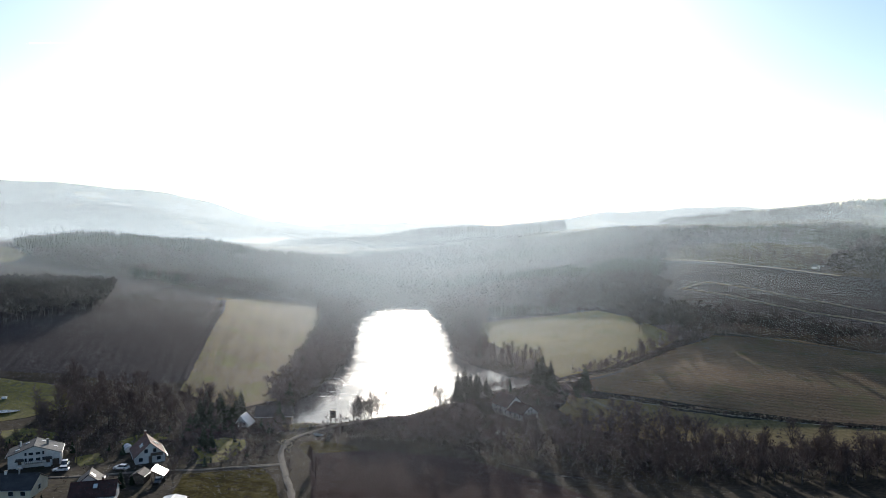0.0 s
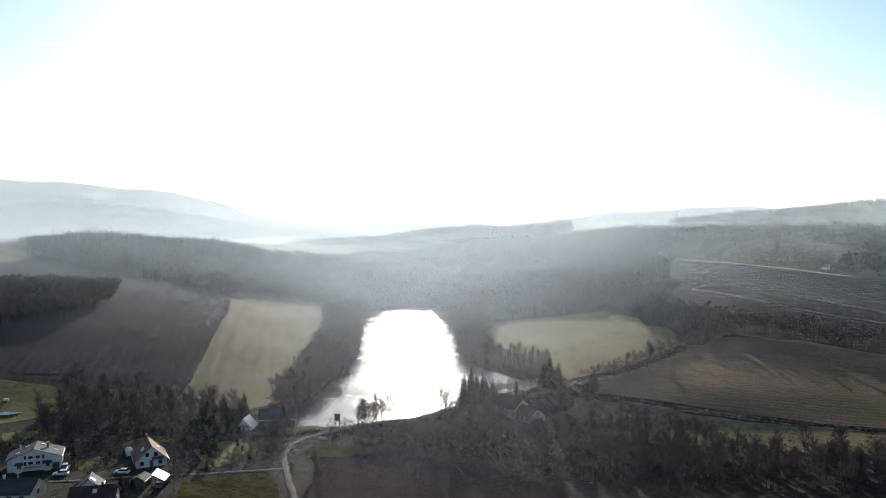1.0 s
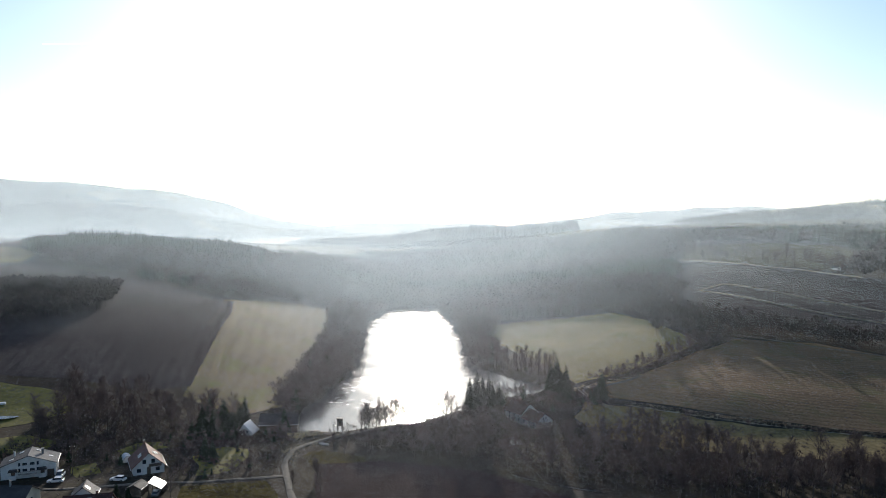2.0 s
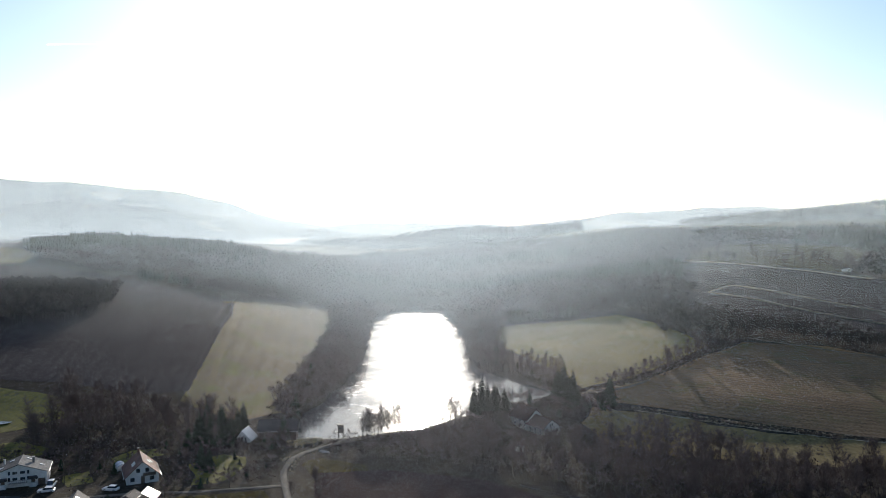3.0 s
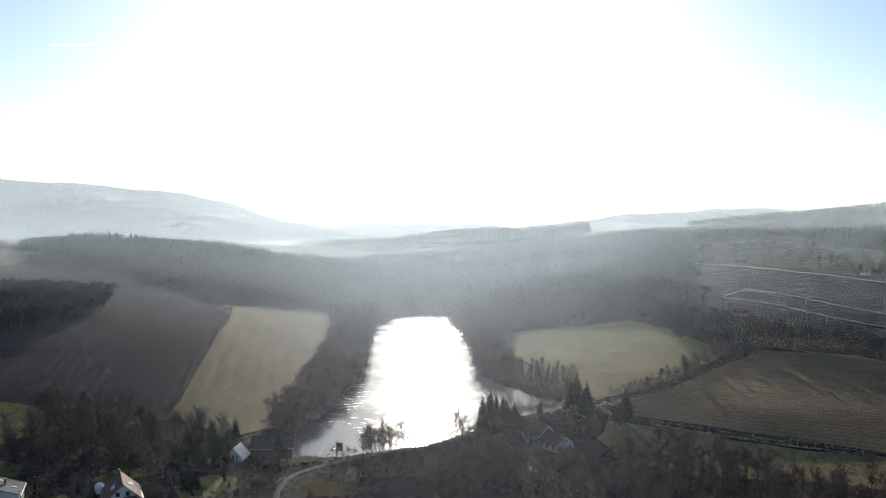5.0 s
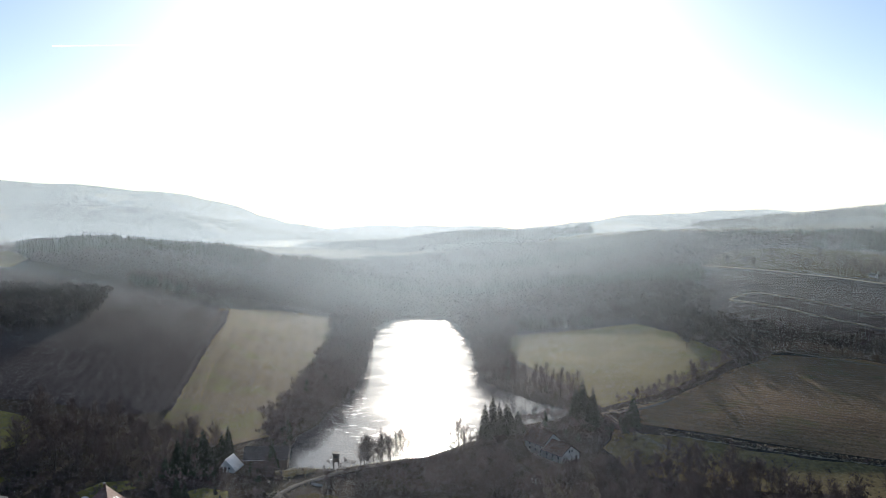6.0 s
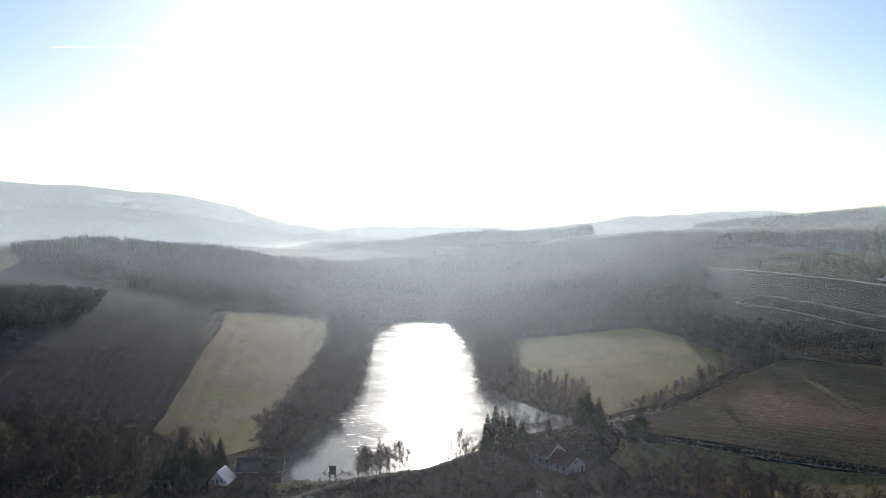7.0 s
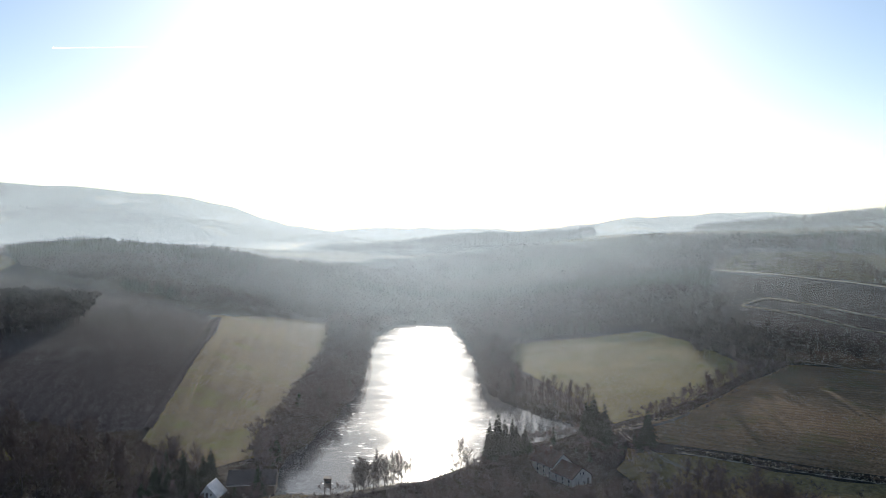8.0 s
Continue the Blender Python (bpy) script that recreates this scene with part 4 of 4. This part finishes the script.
def solid(outline, axis, lo, hi):
    """An outline in two axes pushed along the third."""
    bm = bmesh.new()
    ends = []
    for d in (lo, hi):
        ends.append([bm.verts.new((u, d, v) if axis == "y" else (d, u, v)) for u, v in outline])
    bm.faces.new(ends[0])
    bm.faces.new(ends[1][::-1])
    n = len(outline)
    for i in range(n):
        bm.faces.new((ends[0][i], ends[0][(i + 1) % n], ends[1][(i + 1) % n], ends[1][i]))
    return bm


def window(parent, x, y, z, w, h, face="y", out=-1, name="window", pane="glass", frame="plaster"):
    """A framed pane set in a wall that looks along y (or x)."""
    t = 0.06
    m = Matrix.Translation((x, y, z)) if face == "y" else Matrix.Translation((x, y, z)) @ pose(0, 0, 0, 0, 0, 90)
    fr = bmesh.new()
    for a in ((-w / 2 - 0.08, -w / 2, -h / 2 - 0.08, h / 2 + 0.08), (w / 2, w / 2 + 0.08, -h / 2 - 0.08, h / 2 + 0.08), (-w / 2, w / 2, h / 2, h / 2 + 0.08), (-w / 2, w / 2, -h / 2 - 0.08, -h / 2)):
        box(a[0], a[1], -t, t, a[2], a[3], bm=fr)
    ob = part(name, fr, M[frame], parent, at=m)
    part("pane", box(-w / 2, w / 2, -0.025, 0.025, -h / 2, h / 2), M[pane], ob, "dark glass pane")
    return ob


def house(name, x, y, turn, width, depth, eaves, ridge, wall, roof, label, z=None, over=0.45, ridge_at=0.5):
    """A gabled house: its gable front looks to -y before it is turned; eaves: heights left and right."""
    ob = tagged(new(name), label, "house")
    ob.matrix_basis = pose(x, y, height(x, y) if z is None else z, 0, 0, turn)
    el, er = eaves
    w, d, rx = width / 2, depth / 2, (ridge_at - 0.5) * width
    part("wall", solid([(-w, -0.6), (w, -0.6), (w, er), (rx, ridge), (-w, el)], "y", -d, d), M[wall], ob)
    for side, e in ((-1, el), (1, er)):
        run, rise = side * w - rx, ridge - e
        ex, ez = side * w + side * over, e - rise / abs(run) * over
        t = 0.22
        part("roof", solid([(rx, ridge + 0.02), (ex, ez + 0.02), (ex, ez + 0.02 + t), (rx, ridge + 0.02 + t)], "y", -d - over, d + over), M[roof], ob)
    part("ridge_cap", tube((rx, -d - over, ridge + 0.22), (rx, d + over, ridge + 0.22), 0.14, 0.14, 6), M[roof], ob)
    for side, e in ((-1, el), (1, er)):
        ez = e - (ridge - e) / abs(side * w - rx) * over
        part("gutter", tube((side * (w + over + 0.06), -d - over, ez + 0.02), (side * (w + over + 0.06), d + over, ez + 0.02), 0.08, 0.08, 6), M["metal"], ob)
    return ob


def chimney(ob, x, y, z0, z1, mat="red_roof", s=0.55):
    c = part("chimney", box(x - s / 2, x + s / 2, y - s / 2, y + s / 2, z0, z1), M[mat], ob)
    part("chimney_cap", box(x - s / 2 - 0.08, x + s / 2 + 0.08, y - s / 2 - 0.08, y + s / 2 + 0.08, z1, z1 + 0.12), M["stone"], c)


def skylight(ob, x, y, z, slope, w=0.9, l=1.3):
    at = pose(x, y, z, 0, math.degrees(slope), 0)
    fr = part("skylight", box(-l / 2 - 0.07, l / 2 + 0.07, -w / 2 - 0.07, w / 2 + 0.07, 0, 0.1), M["metal"], ob, at=at)
    # Pane takes the pale roof-sheet colour instead of glass, imitating a sun glint.
    part("pane", box(-l / 2, l / 2, -w / 2, w / 2, 0.1, 0.13), M["pale_roof"], fr, "skylight pane, made pale for the sun's glint")


# white double house with a grey roof
h = house("double_house", -107.8, 234.5, 18, 14, 9, (3.7, 3.7), 6.2, "plaster", "grey_roof", "white two-storey double house, roof dark on one slope and grey on the other")
# One slope gets a darker roof material than the other.
next(c for c in h.children if c.name.startswith("roof")).data.materials[0] = M["dark_roof"]
for x in (-2.3, -0.9, 1.0, 2.4):
    for zz in (4.0, 2.3):
        window(h, x, -4.52, zz, 0.55 if abs(x) > 2 else 1.2, 1.0 if abs(x) > 2 else 0.75)
for x in (-3.9, 3.6):
    p = part("porch_roof", solid([(-1.2, 0), (1.2, 0), (0.95, 0.6), (-0.95, 0.6)], "y", -1.4, 0), M["dark_roof"], h, "dark tiled porch roof", pose(x, -4.5, 2.2))
    part("porch_wall", box(-0.85, 0.85, -1.2, 0, -2.4, -1.2), M["plaster"], p)
    part("door", box(-0.5, 0.5, -0.06, 0.0, -2.2, -0.2, 0.01), M["timber"], p)
part("garage_door", box(4.8, 6.6, -4.58, -4.5, 0, 1.9), M["timber"], h, "dark garage door")
part("balcony", box(-2.5, 2.2, -5.5, -4.5, 1.15, 1.3), M["stone"], h)
for i in range(10):
    part("baluster", box(-2.5 + i * 0.5, -2.44 + i * 0.5, -5.48, -5.42, 1.3, 2.0), M["timber"], h)
part("hand_rail", box(-2.5, 2.25, -5.5, -5.4, 2.0, 2.08), M["timber"], h)
chimney(h, -4.2, 1.5, 4.2, 6.3, "plaster", 0.45)
chimney(h, 3.2, 0.2, 4.8, 6.8, "grey_roof", 0.6)
for x, y in ((1.9, 2.4), (5.4, -0.4), (-4.6, -2.0), (-2.4, 2.0)):
    skylight(h, x, y, 6.2 - abs(x) * 0.357 + 0.26, 0.343 * (1 if x > 0 else -1), 0.8, 1.1)
for y in (-2.3, 0.5, 3.0):
    window(h, 7.02, y, 2.2, 1.0, 1.1, "x")

# gabled house with a steep red-brown roof
h = house("gabled_house", -75.1, 235.9, 23, 8.5, 11, (2.3, 2.3), 6.1, "plaster", "red_roof", "white gabled house with a steep red-brown roof and skylights", over=0.6)
for x in (-1.2, 1.2):
    window(h, x, -5.52, 3.7, 1.0, 1.2)
for x in (-2.7, 2.4):
    window(h, x, -5.52, 1.3, 1.1, 1.1)
part("door", box(-0.5, 0.5, -5.57, -5.49, 0, 2.1), M["timber"], h)
part("balcony", box(0.0, 3.4, -6.5, -5.5, 2.3, 2.42), M["timber"], h)
part("balcony_front", box(0.0, 3.4, -6.5, -6.42, 2.42, 3.2), M["timber"], h, "dark boarded balcony front")
chimney(h, -0.4, 3.8, 5.2, 7.5)
for x, y in ((1.9, -1.0), (2.6, 1.2), (-2.1, -2.5), (-2.1, -0.9)):
    skylight(h, x, y, 6.1 - abs(x) * 0.894 + 0.3, 0.73 * (1 if x > 0 else -1), 0.8, 1.1)

# dark-roofed houses in the foreground
h = house("bungalow", -102.2, 206.6, -91, 10, 15, (2.4, 2.4), 4.9, "cream", "dark_roof", "cream bungalow with a dark tiled roof")
chimney(h, 0.2, 2.5, 4.2, 6.4, "metal", 0.35)
chimney(h, 0.2, -1.0, 4.2, 5.8, "plaster", 0.5)
for y in (-5.5, -1.5, 2.5, 5.6):
    window(h, 5.02, y, 1.3, 1.2, 1.1, "x")
window(h, 0, 7.52, 1.5, 1.3, 1.2)
h = house("long_house", -77.6, 199.2, -80, 8.5, 10.6, (2.4, 2.4), 4.9, "plaster", "old_red_roof", "long low house with a dark red tiled roof")
for y in (-3.6, 0, 3.6):
    window(h, 4.27, y, 1.3, 1.2, 1.1, "x")
window(h, 0, 5.32, 1.5, 1.2, 1.2)
skylight(h, 1.6, 0.5, 4.25, 0.53)
chimney(h, -0.5, 2.0, 4.2, 5.8)
h = house("small_house", -82.4, 209.3, 12, 5.5, 5.5, (2.2, 2.2), 4.4, "plaster", "dark_roof", "small outbuilding with a dark gable roof")
skylight(h, 0.9, -1.5, 3.95, 0.67, 1.0, 1.4)
h = house("hillside_house", -147.5, 280.5, 30, 9, 10, (3.0, 3.0), 6.4, "cream", "dark_roof", "dark-roofed house by the green meadow")
window(h, 1.5, -5.03, 1.7, 1.1, 1.1)
h = house("garden_house", -152, 258, 40, 8, 9, (2.8, 2.8), 6.0, "plaster", "dark_roof", "white house with a dark roof among gardens")
window(h, 0, -4.53, 1.7, 1.1, 1.1)

# white cabin with a pale roof, and the dark barn beside it
h = house("cabin", -51.9, 270.2, -10, 3.6, 5.0, (2.3, 1.3), 3.8, "plaster", "pale_roof", "small white cabin with a long-sloped pale sheet roof", over=0.6, ridge_at=0.3)
window(h, 0.25, -2.52, 1.35, 0.6, 0.6)
part("door", box(-1.3, -0.6, -2.54, -2.48, 0, 1.8), M["timber"], h)
h = house("dark_barn", -42.6, 276.0, 92, 7.0, 12.5, (2.6, 2.6), 5.2, "timber", "dark_roof", "low dark timber barn beside the cabin")
for y in (-3.4, 2.6):
    part("barn_door", box(-3.58, -3.5, y - 1.1, y + 1.1, 0, 2.2), M["bark"], h, "weathered plank door")

# long old house at the dam foot: two joined halves with different ridges
h = house("mill_house", 51.2, 295.6, 30, 7.8, 9.4, (2.7, 2.7), 5.5, "old_plaster", "old_red_roof", "old white house with red-brown roofs at the dam foot", z=-5.0)
for x in (-0.6, 0.6):
    window(h, x, -4.73, 3.7, 0.5, 0.9)
part("door", box(2.2, 3.0, -4.77, -4.69, 0, 2.0), M["timber"], h)
for y in (-3.2, -0.4, 2.6):
    window(h, -3.92, y, 1.7, 0.85, 1.1, "x")
    window(h, -3.92, y, 0.4, 0.6, 0.5, "x")
h2 = house("mill_annexe", 46.7, 304.0, 30, 8.2, 10.0, (3.9, 3.9), 7.5, "old_plaster", "old_red_roof", "taller rear half of the old white house", z=-5.0)
for y in (-3.6, -0.8, 2.2):
    window(h2, -4.12, y, 3.1, 0.85, 0.9, "x")
    window(h2, -4.12, y, 1.6, 0.85, 1.0, "x")
    window(h2, -4.12, y, 0.4, 0.6, 0.5, "x")
chimney(h2, 0.3, 1.0, 6.9, 8.5)

# open shed with a pale roof, and a pale garage roof
ob = tagged(new("open_shed"), "open timber shed with a pale flat sheet roof", "shed")
ob.matrix_basis = pose(-65.4, 214.4, height(-65.4, 214.4), 0, 0, -8)
part("roof", box(-1.95, 1.95, -2.6, 2.6, 0, 0.1), M["pale_roof"], ob, "pale sheet roof shining in the sun", pose(0, 0, 2.6, 0, 27, 8))
for x in (-1.5, 1.5):
    for y in (-2.3, 0, 2.3):
        part("post", box(x - 0.08, x + 0.08, y - 0.08, y + 0.08, -0.3, 2.6 - x * 0.5), M["timber"], ob)
part("back_wall", box(-1.7, 1.7, 2.32, 2.4, 0, 1.8), M["timber"], ob)
h = house("dark_shed", -70.4, 213.4, -6, 3.6, 4.6, (2.1, 2.1), 3.0, "timber", "dark_roof", "dark garden shed beside the open shed", over=0.25)
h = house("garage", -55.9, 192.3, -4, 5.2, 4.0, (2.2, 2.2), 2.7, "plaster", "pale_roof", "garage with a flat pale roof", over=0.25)

# polytunnel
ob = tagged(new("polytunnel"), "small white polytunnel in the garden", "greenhouse")
ob.matrix_basis = pose(-83.5, 243.5, height(-83.5, 243.5), 0, 0, 30)
arc = [(1.5 * math.cos(a), 1.9 * math.sin(a)) for a in np.linspace(0, math.pi, 9)]
part("cover", solid(arc, "y", -2.0, 2.0), M["pale_roof"], ob)
for y in (-2.02, 0, 2.02):
    hoop = bmesh.new()
    for a, b in zip(arc, arc[1:]):
        tube((a[0] * 1.01, y, a[1] * 1.01), (b[0] * 1.01, y, b[1] * 1.01), 0.04, 0.04, 5, hoop)
    part("hoop", hoop, M["metal"], ob)


def car(x, y, turn, paint, label, tall=1.0):
    ob = tagged(new("car"), label, "car", "parked cars")
    ob.matrix_basis = pose(x, y, height(x, y) + 0.02, 0, 0, turn)
    side = [(-2.1, 0.3), (2.1, 0.3), (2.15, 0.75), (1.3, 0.92), (-1.95, 0.95), (-2.15, 0.8)]
    body = part("body", solid([(v, z) for v, z in side], "x", -0.85, 0.85), M[paint], ob)
    part("cabin", solid([(0.95, 0.9), (0.3, 1.42 * tall), (-1.5, 1.42 * tall), (-1.95, 0.92)], "x", -0.74, 0.74), M["glass"], ob, "dark car windows")
    part("car_roof", box(-0.72, 0.72, -1.5, 0.3, 1.42 * tall - 0.02, 1.42 * tall + 0.05, 0.02), M[paint], ob)
    for sx in (-0.78, 0.78):
        for sy in (-1.3, 1.35):
            w = part("wheel", tube((sx - 0.1, sy, 0.32), (sx + 0.1, sy, 0.32), 0.32, 0.32, 12), M["tyre"], ob)
            part("rim", tube((sx - 0.11, sy, 0.32), (sx + 0.11, sy, 0.32), 0.18, 0.18, 8), M["metal"], w)
    for sx in (-0.6, 0.6):
        part("headlight", box(sx - 0.16, sx + 0.16, 2.1, 2.17, 0.6, 0.74), M["pale_roof"], body)


car(-97.6, 230.5, 10, "white_paint", "white van parked beside the double house", 1.35)
car(-96.8, 225.4, 100, "white_paint", "white car parked in front of the house")
car(-79.5, 224.8, 80, "white_paint", "white car parked on the lane")
car(-65.2, 212.4, 5, "grey_paint", "grey car parked under the open shed")

# poles and masts
ob = tagged(new("utility_pole"), "slim dark wooden utility pole", "pole")
ob.matrix_basis = pose(-94.7, 231.5, height(-94.7, 231.5))
part("pole", tube((0, 0, -0.5), (0, 0, 8.8), 0.15, 0.1), M["timber"], ob)
part("crossarm", box(-0.8, 0.8, -0.06, 0.06, 8.2, 8.34), M["timber"], ob)
for x in (-0.7, 0, 0.7):
    part("insulator", tube((x, 0, 8.34), (x, 0, 8.55), 0.05, 0.04, 6), M["pale_roof"], ob)


def mast(x, y, tall):
    ob = tagged(new("radio_mast"), "slim lattice radio mast on the wooded hill", "mast", "hilltop masts")
    ob.matrix_basis = pose(x, y, height(x, y) - 1)
    r = tall * 0.03
    corners = [(math.cos(a) * r, math.sin(a) * r) for a in (0.5, 2.6, 4.7)]
    for cx, cy in corners:
        part("leg", tube((cx, cy, 0), (cx * 0.4, cy * 0.4, tall), 0.24, 0.18, 5), M["metal"], ob)
    n = 10
    for i in range(n):
        t = i / n
        for (ax, ay), (bx, by) in zip(corners, corners[1:] + corners[:1]):
            s, s2 = 1 - 0.6 * t, 1 - 0.6 * (t + 1 / n)
            part("brace", tube((ax * s, ay * s, tall * t), (bx * s2, by * s2, tall * (t + 1 / n)), 0.1, 0.1, 4), M["metal"], ob)
    part("platform", tube((0, 0, tall * 0.93), (0, 0, tall * 0.97), r * 1.6, r * 1.6, 8), M["metal"], ob)


mast(752, 1424, 27)
mast(735, 1432, 20)

# raised timber hide at the dam
ob = tagged(new("raised_hide"), "dark timber hide on stilts beside the lake", "hide")
ob.matrix_basis = pose(-21.2, 269.8, height(-21.2, 269.8), 0, 0, 8)
part("cabin", box(-0.95, 0.95, -0.9, 0.9, 2.0, 4.4, 0.03), M["timber"], ob)
part("roof", solid([(-1.15, 4.4), (1.15, 4.4), (1.15, 4.5), (-1.15, 4.75)], "y", -1.1, 1.1), M["dark_roof"], ob)
for x in (-0.8, 0.8):
    for y in (-0.75, 0.75):
        part("stilt", box(x - 0.09, x + 0.09, y - 0.09, y + 0.09, -0.5, 2.0), M["timber"], ob)
for x in (-0.8, 0.8):
    part("brace", tube((x, -0.75, 0.2), (x, 0.75, 1.9), 0.06, 0.06, 5), M["timber"], ob)
part("hatch", box(-0.5, 0.5, -0.94, -0.9, 3.3, 3.8), M["glass"], ob)

# upturned hull standing in for a parked car, shelter in the wood, barn shape for a white spot, trough
ob = tagged(new("rowing_boat"), "pale upturned hull on the grass, standing in for a parked car", "boat")
ob.matrix_basis = pose(-25.4, 257.3, height(-25.4, 257.3), 0, 0, 60)
hull = bmesh.new()
rings = []
for i in range(9):
    u = i / 8 * 2 - 1
    w = 0.75 * (1 - abs(u) ** 2.4) + 0.05
    rings.append([hull.verts.new((w * math.cos(a), u * 2.0, 0.6 * math.sin(a) * (1 - abs(u) ** 3 * 0.4))) for a in np.linspace(0, math.pi, 7)])
for a, b in zip(rings, rings[1:]):
    for i in range(6):
        hull.faces.new((a[i], a[i + 1], b[i + 1], b[i]))
for r in (rings[0], rings[-1]):
    hull.faces.new(r)
part("hull", hull, M["stone"], ob)
part("keel", box(-0.04, 0.04, -1.7, 1.7, 0.55, 0.66), M["timber"], ob)

ob = tagged(new("white_shed"), "small white shelter in the valley wood", "shed")
ob.matrix_basis = pose(38.7, 270, height(38.7, 270), 0, 0, 15)
part("wall", box(-1.4, 1.4, -1, 1, -0.5, 1.7), M["plaster"], ob)
part("roof", solid([(-1.6, 1.7), (1.6, 1.7), (0, 2.5)], "y", -1.2, 1.2), M["dark_roof"], ob)
part("door", box(-0.4, 0.4, -1.04, -0.98, 0, 1.5), M["timber"], ob)

# Barn shape added for an unclear white spot on a pale bank.
h = house("field_barn", 348, 606, 20, 3.6, 5, (2, 2), 3.4, "plaster", "dark_roof", "small barn-shaped white block standing in for an unclear white spot")
part("barn_door", box(-0.8, 0.8, -2.56, -2.5, 0, 1.8), M["timber"], h)

ob = tagged(new("feeding_trough"), "white water trough in the green meadow", "trough")
ob.matrix_basis = pose(-152.5, 309, height(-152.5, 309) + 0.2, 0, 0, 10)
part("tub", box(-0.9, 0.9, -0.5, 0.5, 0, 0.7, 0.08), M["white_paint"], ob)
part("rim", box(-1.0, 1.0, -0.6, 0.6, 0.66, 0.76, 0.03), M["white_paint"], ob)

# thin ice on the lake
rnd = random.Random(77)
iv, ic = [], []
for cx, cy, n, sx, sy in ((-24, 360, 34, 5, 50), (-18, 340, 26, 8, 30), (30, 345, 30, 12, 14), (14, 320, 24, 14, 14), (-10, 310, 26, 11, 16), (25, 460, 16, 5, 60), (-12, 480, 18, 5, 70), (0, 630, 20, 12, 8)):
    for i in range(n):
        x, y = cx + rnd.gauss(0, sx * 0.6), cy + rnd.gauss(0, sy * 0.6)
        if height(x, y) > -0.8:
            continue
        w, l = rnd.uniform(0.4, 1.2) ** 2 * 1.9, rnd.uniform(0.08, 0.4)
        k, slant = len(iv), rnd.uniform(-0.25, 0.25)
        for a in np.linspace(0, 5.9, 17):
            r = rnd.uniform(0.35, 1.15)
            iv.append((x + w * math.cos(a) * r, y + (l * math.sin(a) + slant * w * math.cos(a)) * r, 0.012))
        ic.append(tuple(range(k, k + 17)))
tagged(new("ice", data_mesh("ice", iv, ic, M["ice"])), "broken sheets of thin ice on the lake", "ice", kind="stuff")

# vapour trail high over the hills
trail, tf = [], []
for i in range(25):
    u = i / 24
    x = -1985 + 520 * u
    thick = max(1.0, 3.6 - 2.6 * u + 0.6 * math.sin(u * 19))
    trail += [(x, 4480, 1072 + 10 * u - thick), (x, 4480, 1072 + 10 * u + thick)]
    if i:
        tf.append((2 * i - 2, 2 * i, 2 * i + 1, 2 * i - 1))
tagged(new("vapour_trail", data_mesh("vapour_trail", trail, tf, M["cloud"])), "thin white aircraft vapour trail in the sky", "vapour trail", kind="structure")


# ---- ribbons standing in for valley haze and lens glare ----
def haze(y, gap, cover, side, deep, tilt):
    """Fine translucent ribbons that stand in for haze and glare, in five rows over gap metres of depth, denser over the
    valley's axis below the sun and thinning upwards; deep: metres over which they thin.
    """
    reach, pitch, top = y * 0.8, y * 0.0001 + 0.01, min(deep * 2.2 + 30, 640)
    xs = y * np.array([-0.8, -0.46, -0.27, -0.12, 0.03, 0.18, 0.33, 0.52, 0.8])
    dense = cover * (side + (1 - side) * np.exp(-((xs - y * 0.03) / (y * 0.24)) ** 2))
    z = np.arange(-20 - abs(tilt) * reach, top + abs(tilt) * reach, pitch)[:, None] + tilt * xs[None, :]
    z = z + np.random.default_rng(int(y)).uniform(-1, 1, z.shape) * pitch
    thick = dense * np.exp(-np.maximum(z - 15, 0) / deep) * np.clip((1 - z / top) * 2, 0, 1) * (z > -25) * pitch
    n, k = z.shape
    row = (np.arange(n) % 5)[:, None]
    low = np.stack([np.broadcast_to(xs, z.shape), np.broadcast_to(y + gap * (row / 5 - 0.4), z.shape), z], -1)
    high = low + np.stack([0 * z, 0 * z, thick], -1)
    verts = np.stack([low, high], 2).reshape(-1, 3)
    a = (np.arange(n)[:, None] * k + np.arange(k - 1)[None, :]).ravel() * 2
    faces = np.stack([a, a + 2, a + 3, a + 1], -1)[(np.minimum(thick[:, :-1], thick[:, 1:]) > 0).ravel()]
    tagged(new("haze", data_mesh("haze", verts.tolist(), faces.tolist(), M["haze" if y > 400 else "thin_haze"])), "fine pale ribbons standing in for sunlit haze and glare", "haze", kind="stuff")


# Rows nearer than 400 m are added to imitate veiling glare below the sun.
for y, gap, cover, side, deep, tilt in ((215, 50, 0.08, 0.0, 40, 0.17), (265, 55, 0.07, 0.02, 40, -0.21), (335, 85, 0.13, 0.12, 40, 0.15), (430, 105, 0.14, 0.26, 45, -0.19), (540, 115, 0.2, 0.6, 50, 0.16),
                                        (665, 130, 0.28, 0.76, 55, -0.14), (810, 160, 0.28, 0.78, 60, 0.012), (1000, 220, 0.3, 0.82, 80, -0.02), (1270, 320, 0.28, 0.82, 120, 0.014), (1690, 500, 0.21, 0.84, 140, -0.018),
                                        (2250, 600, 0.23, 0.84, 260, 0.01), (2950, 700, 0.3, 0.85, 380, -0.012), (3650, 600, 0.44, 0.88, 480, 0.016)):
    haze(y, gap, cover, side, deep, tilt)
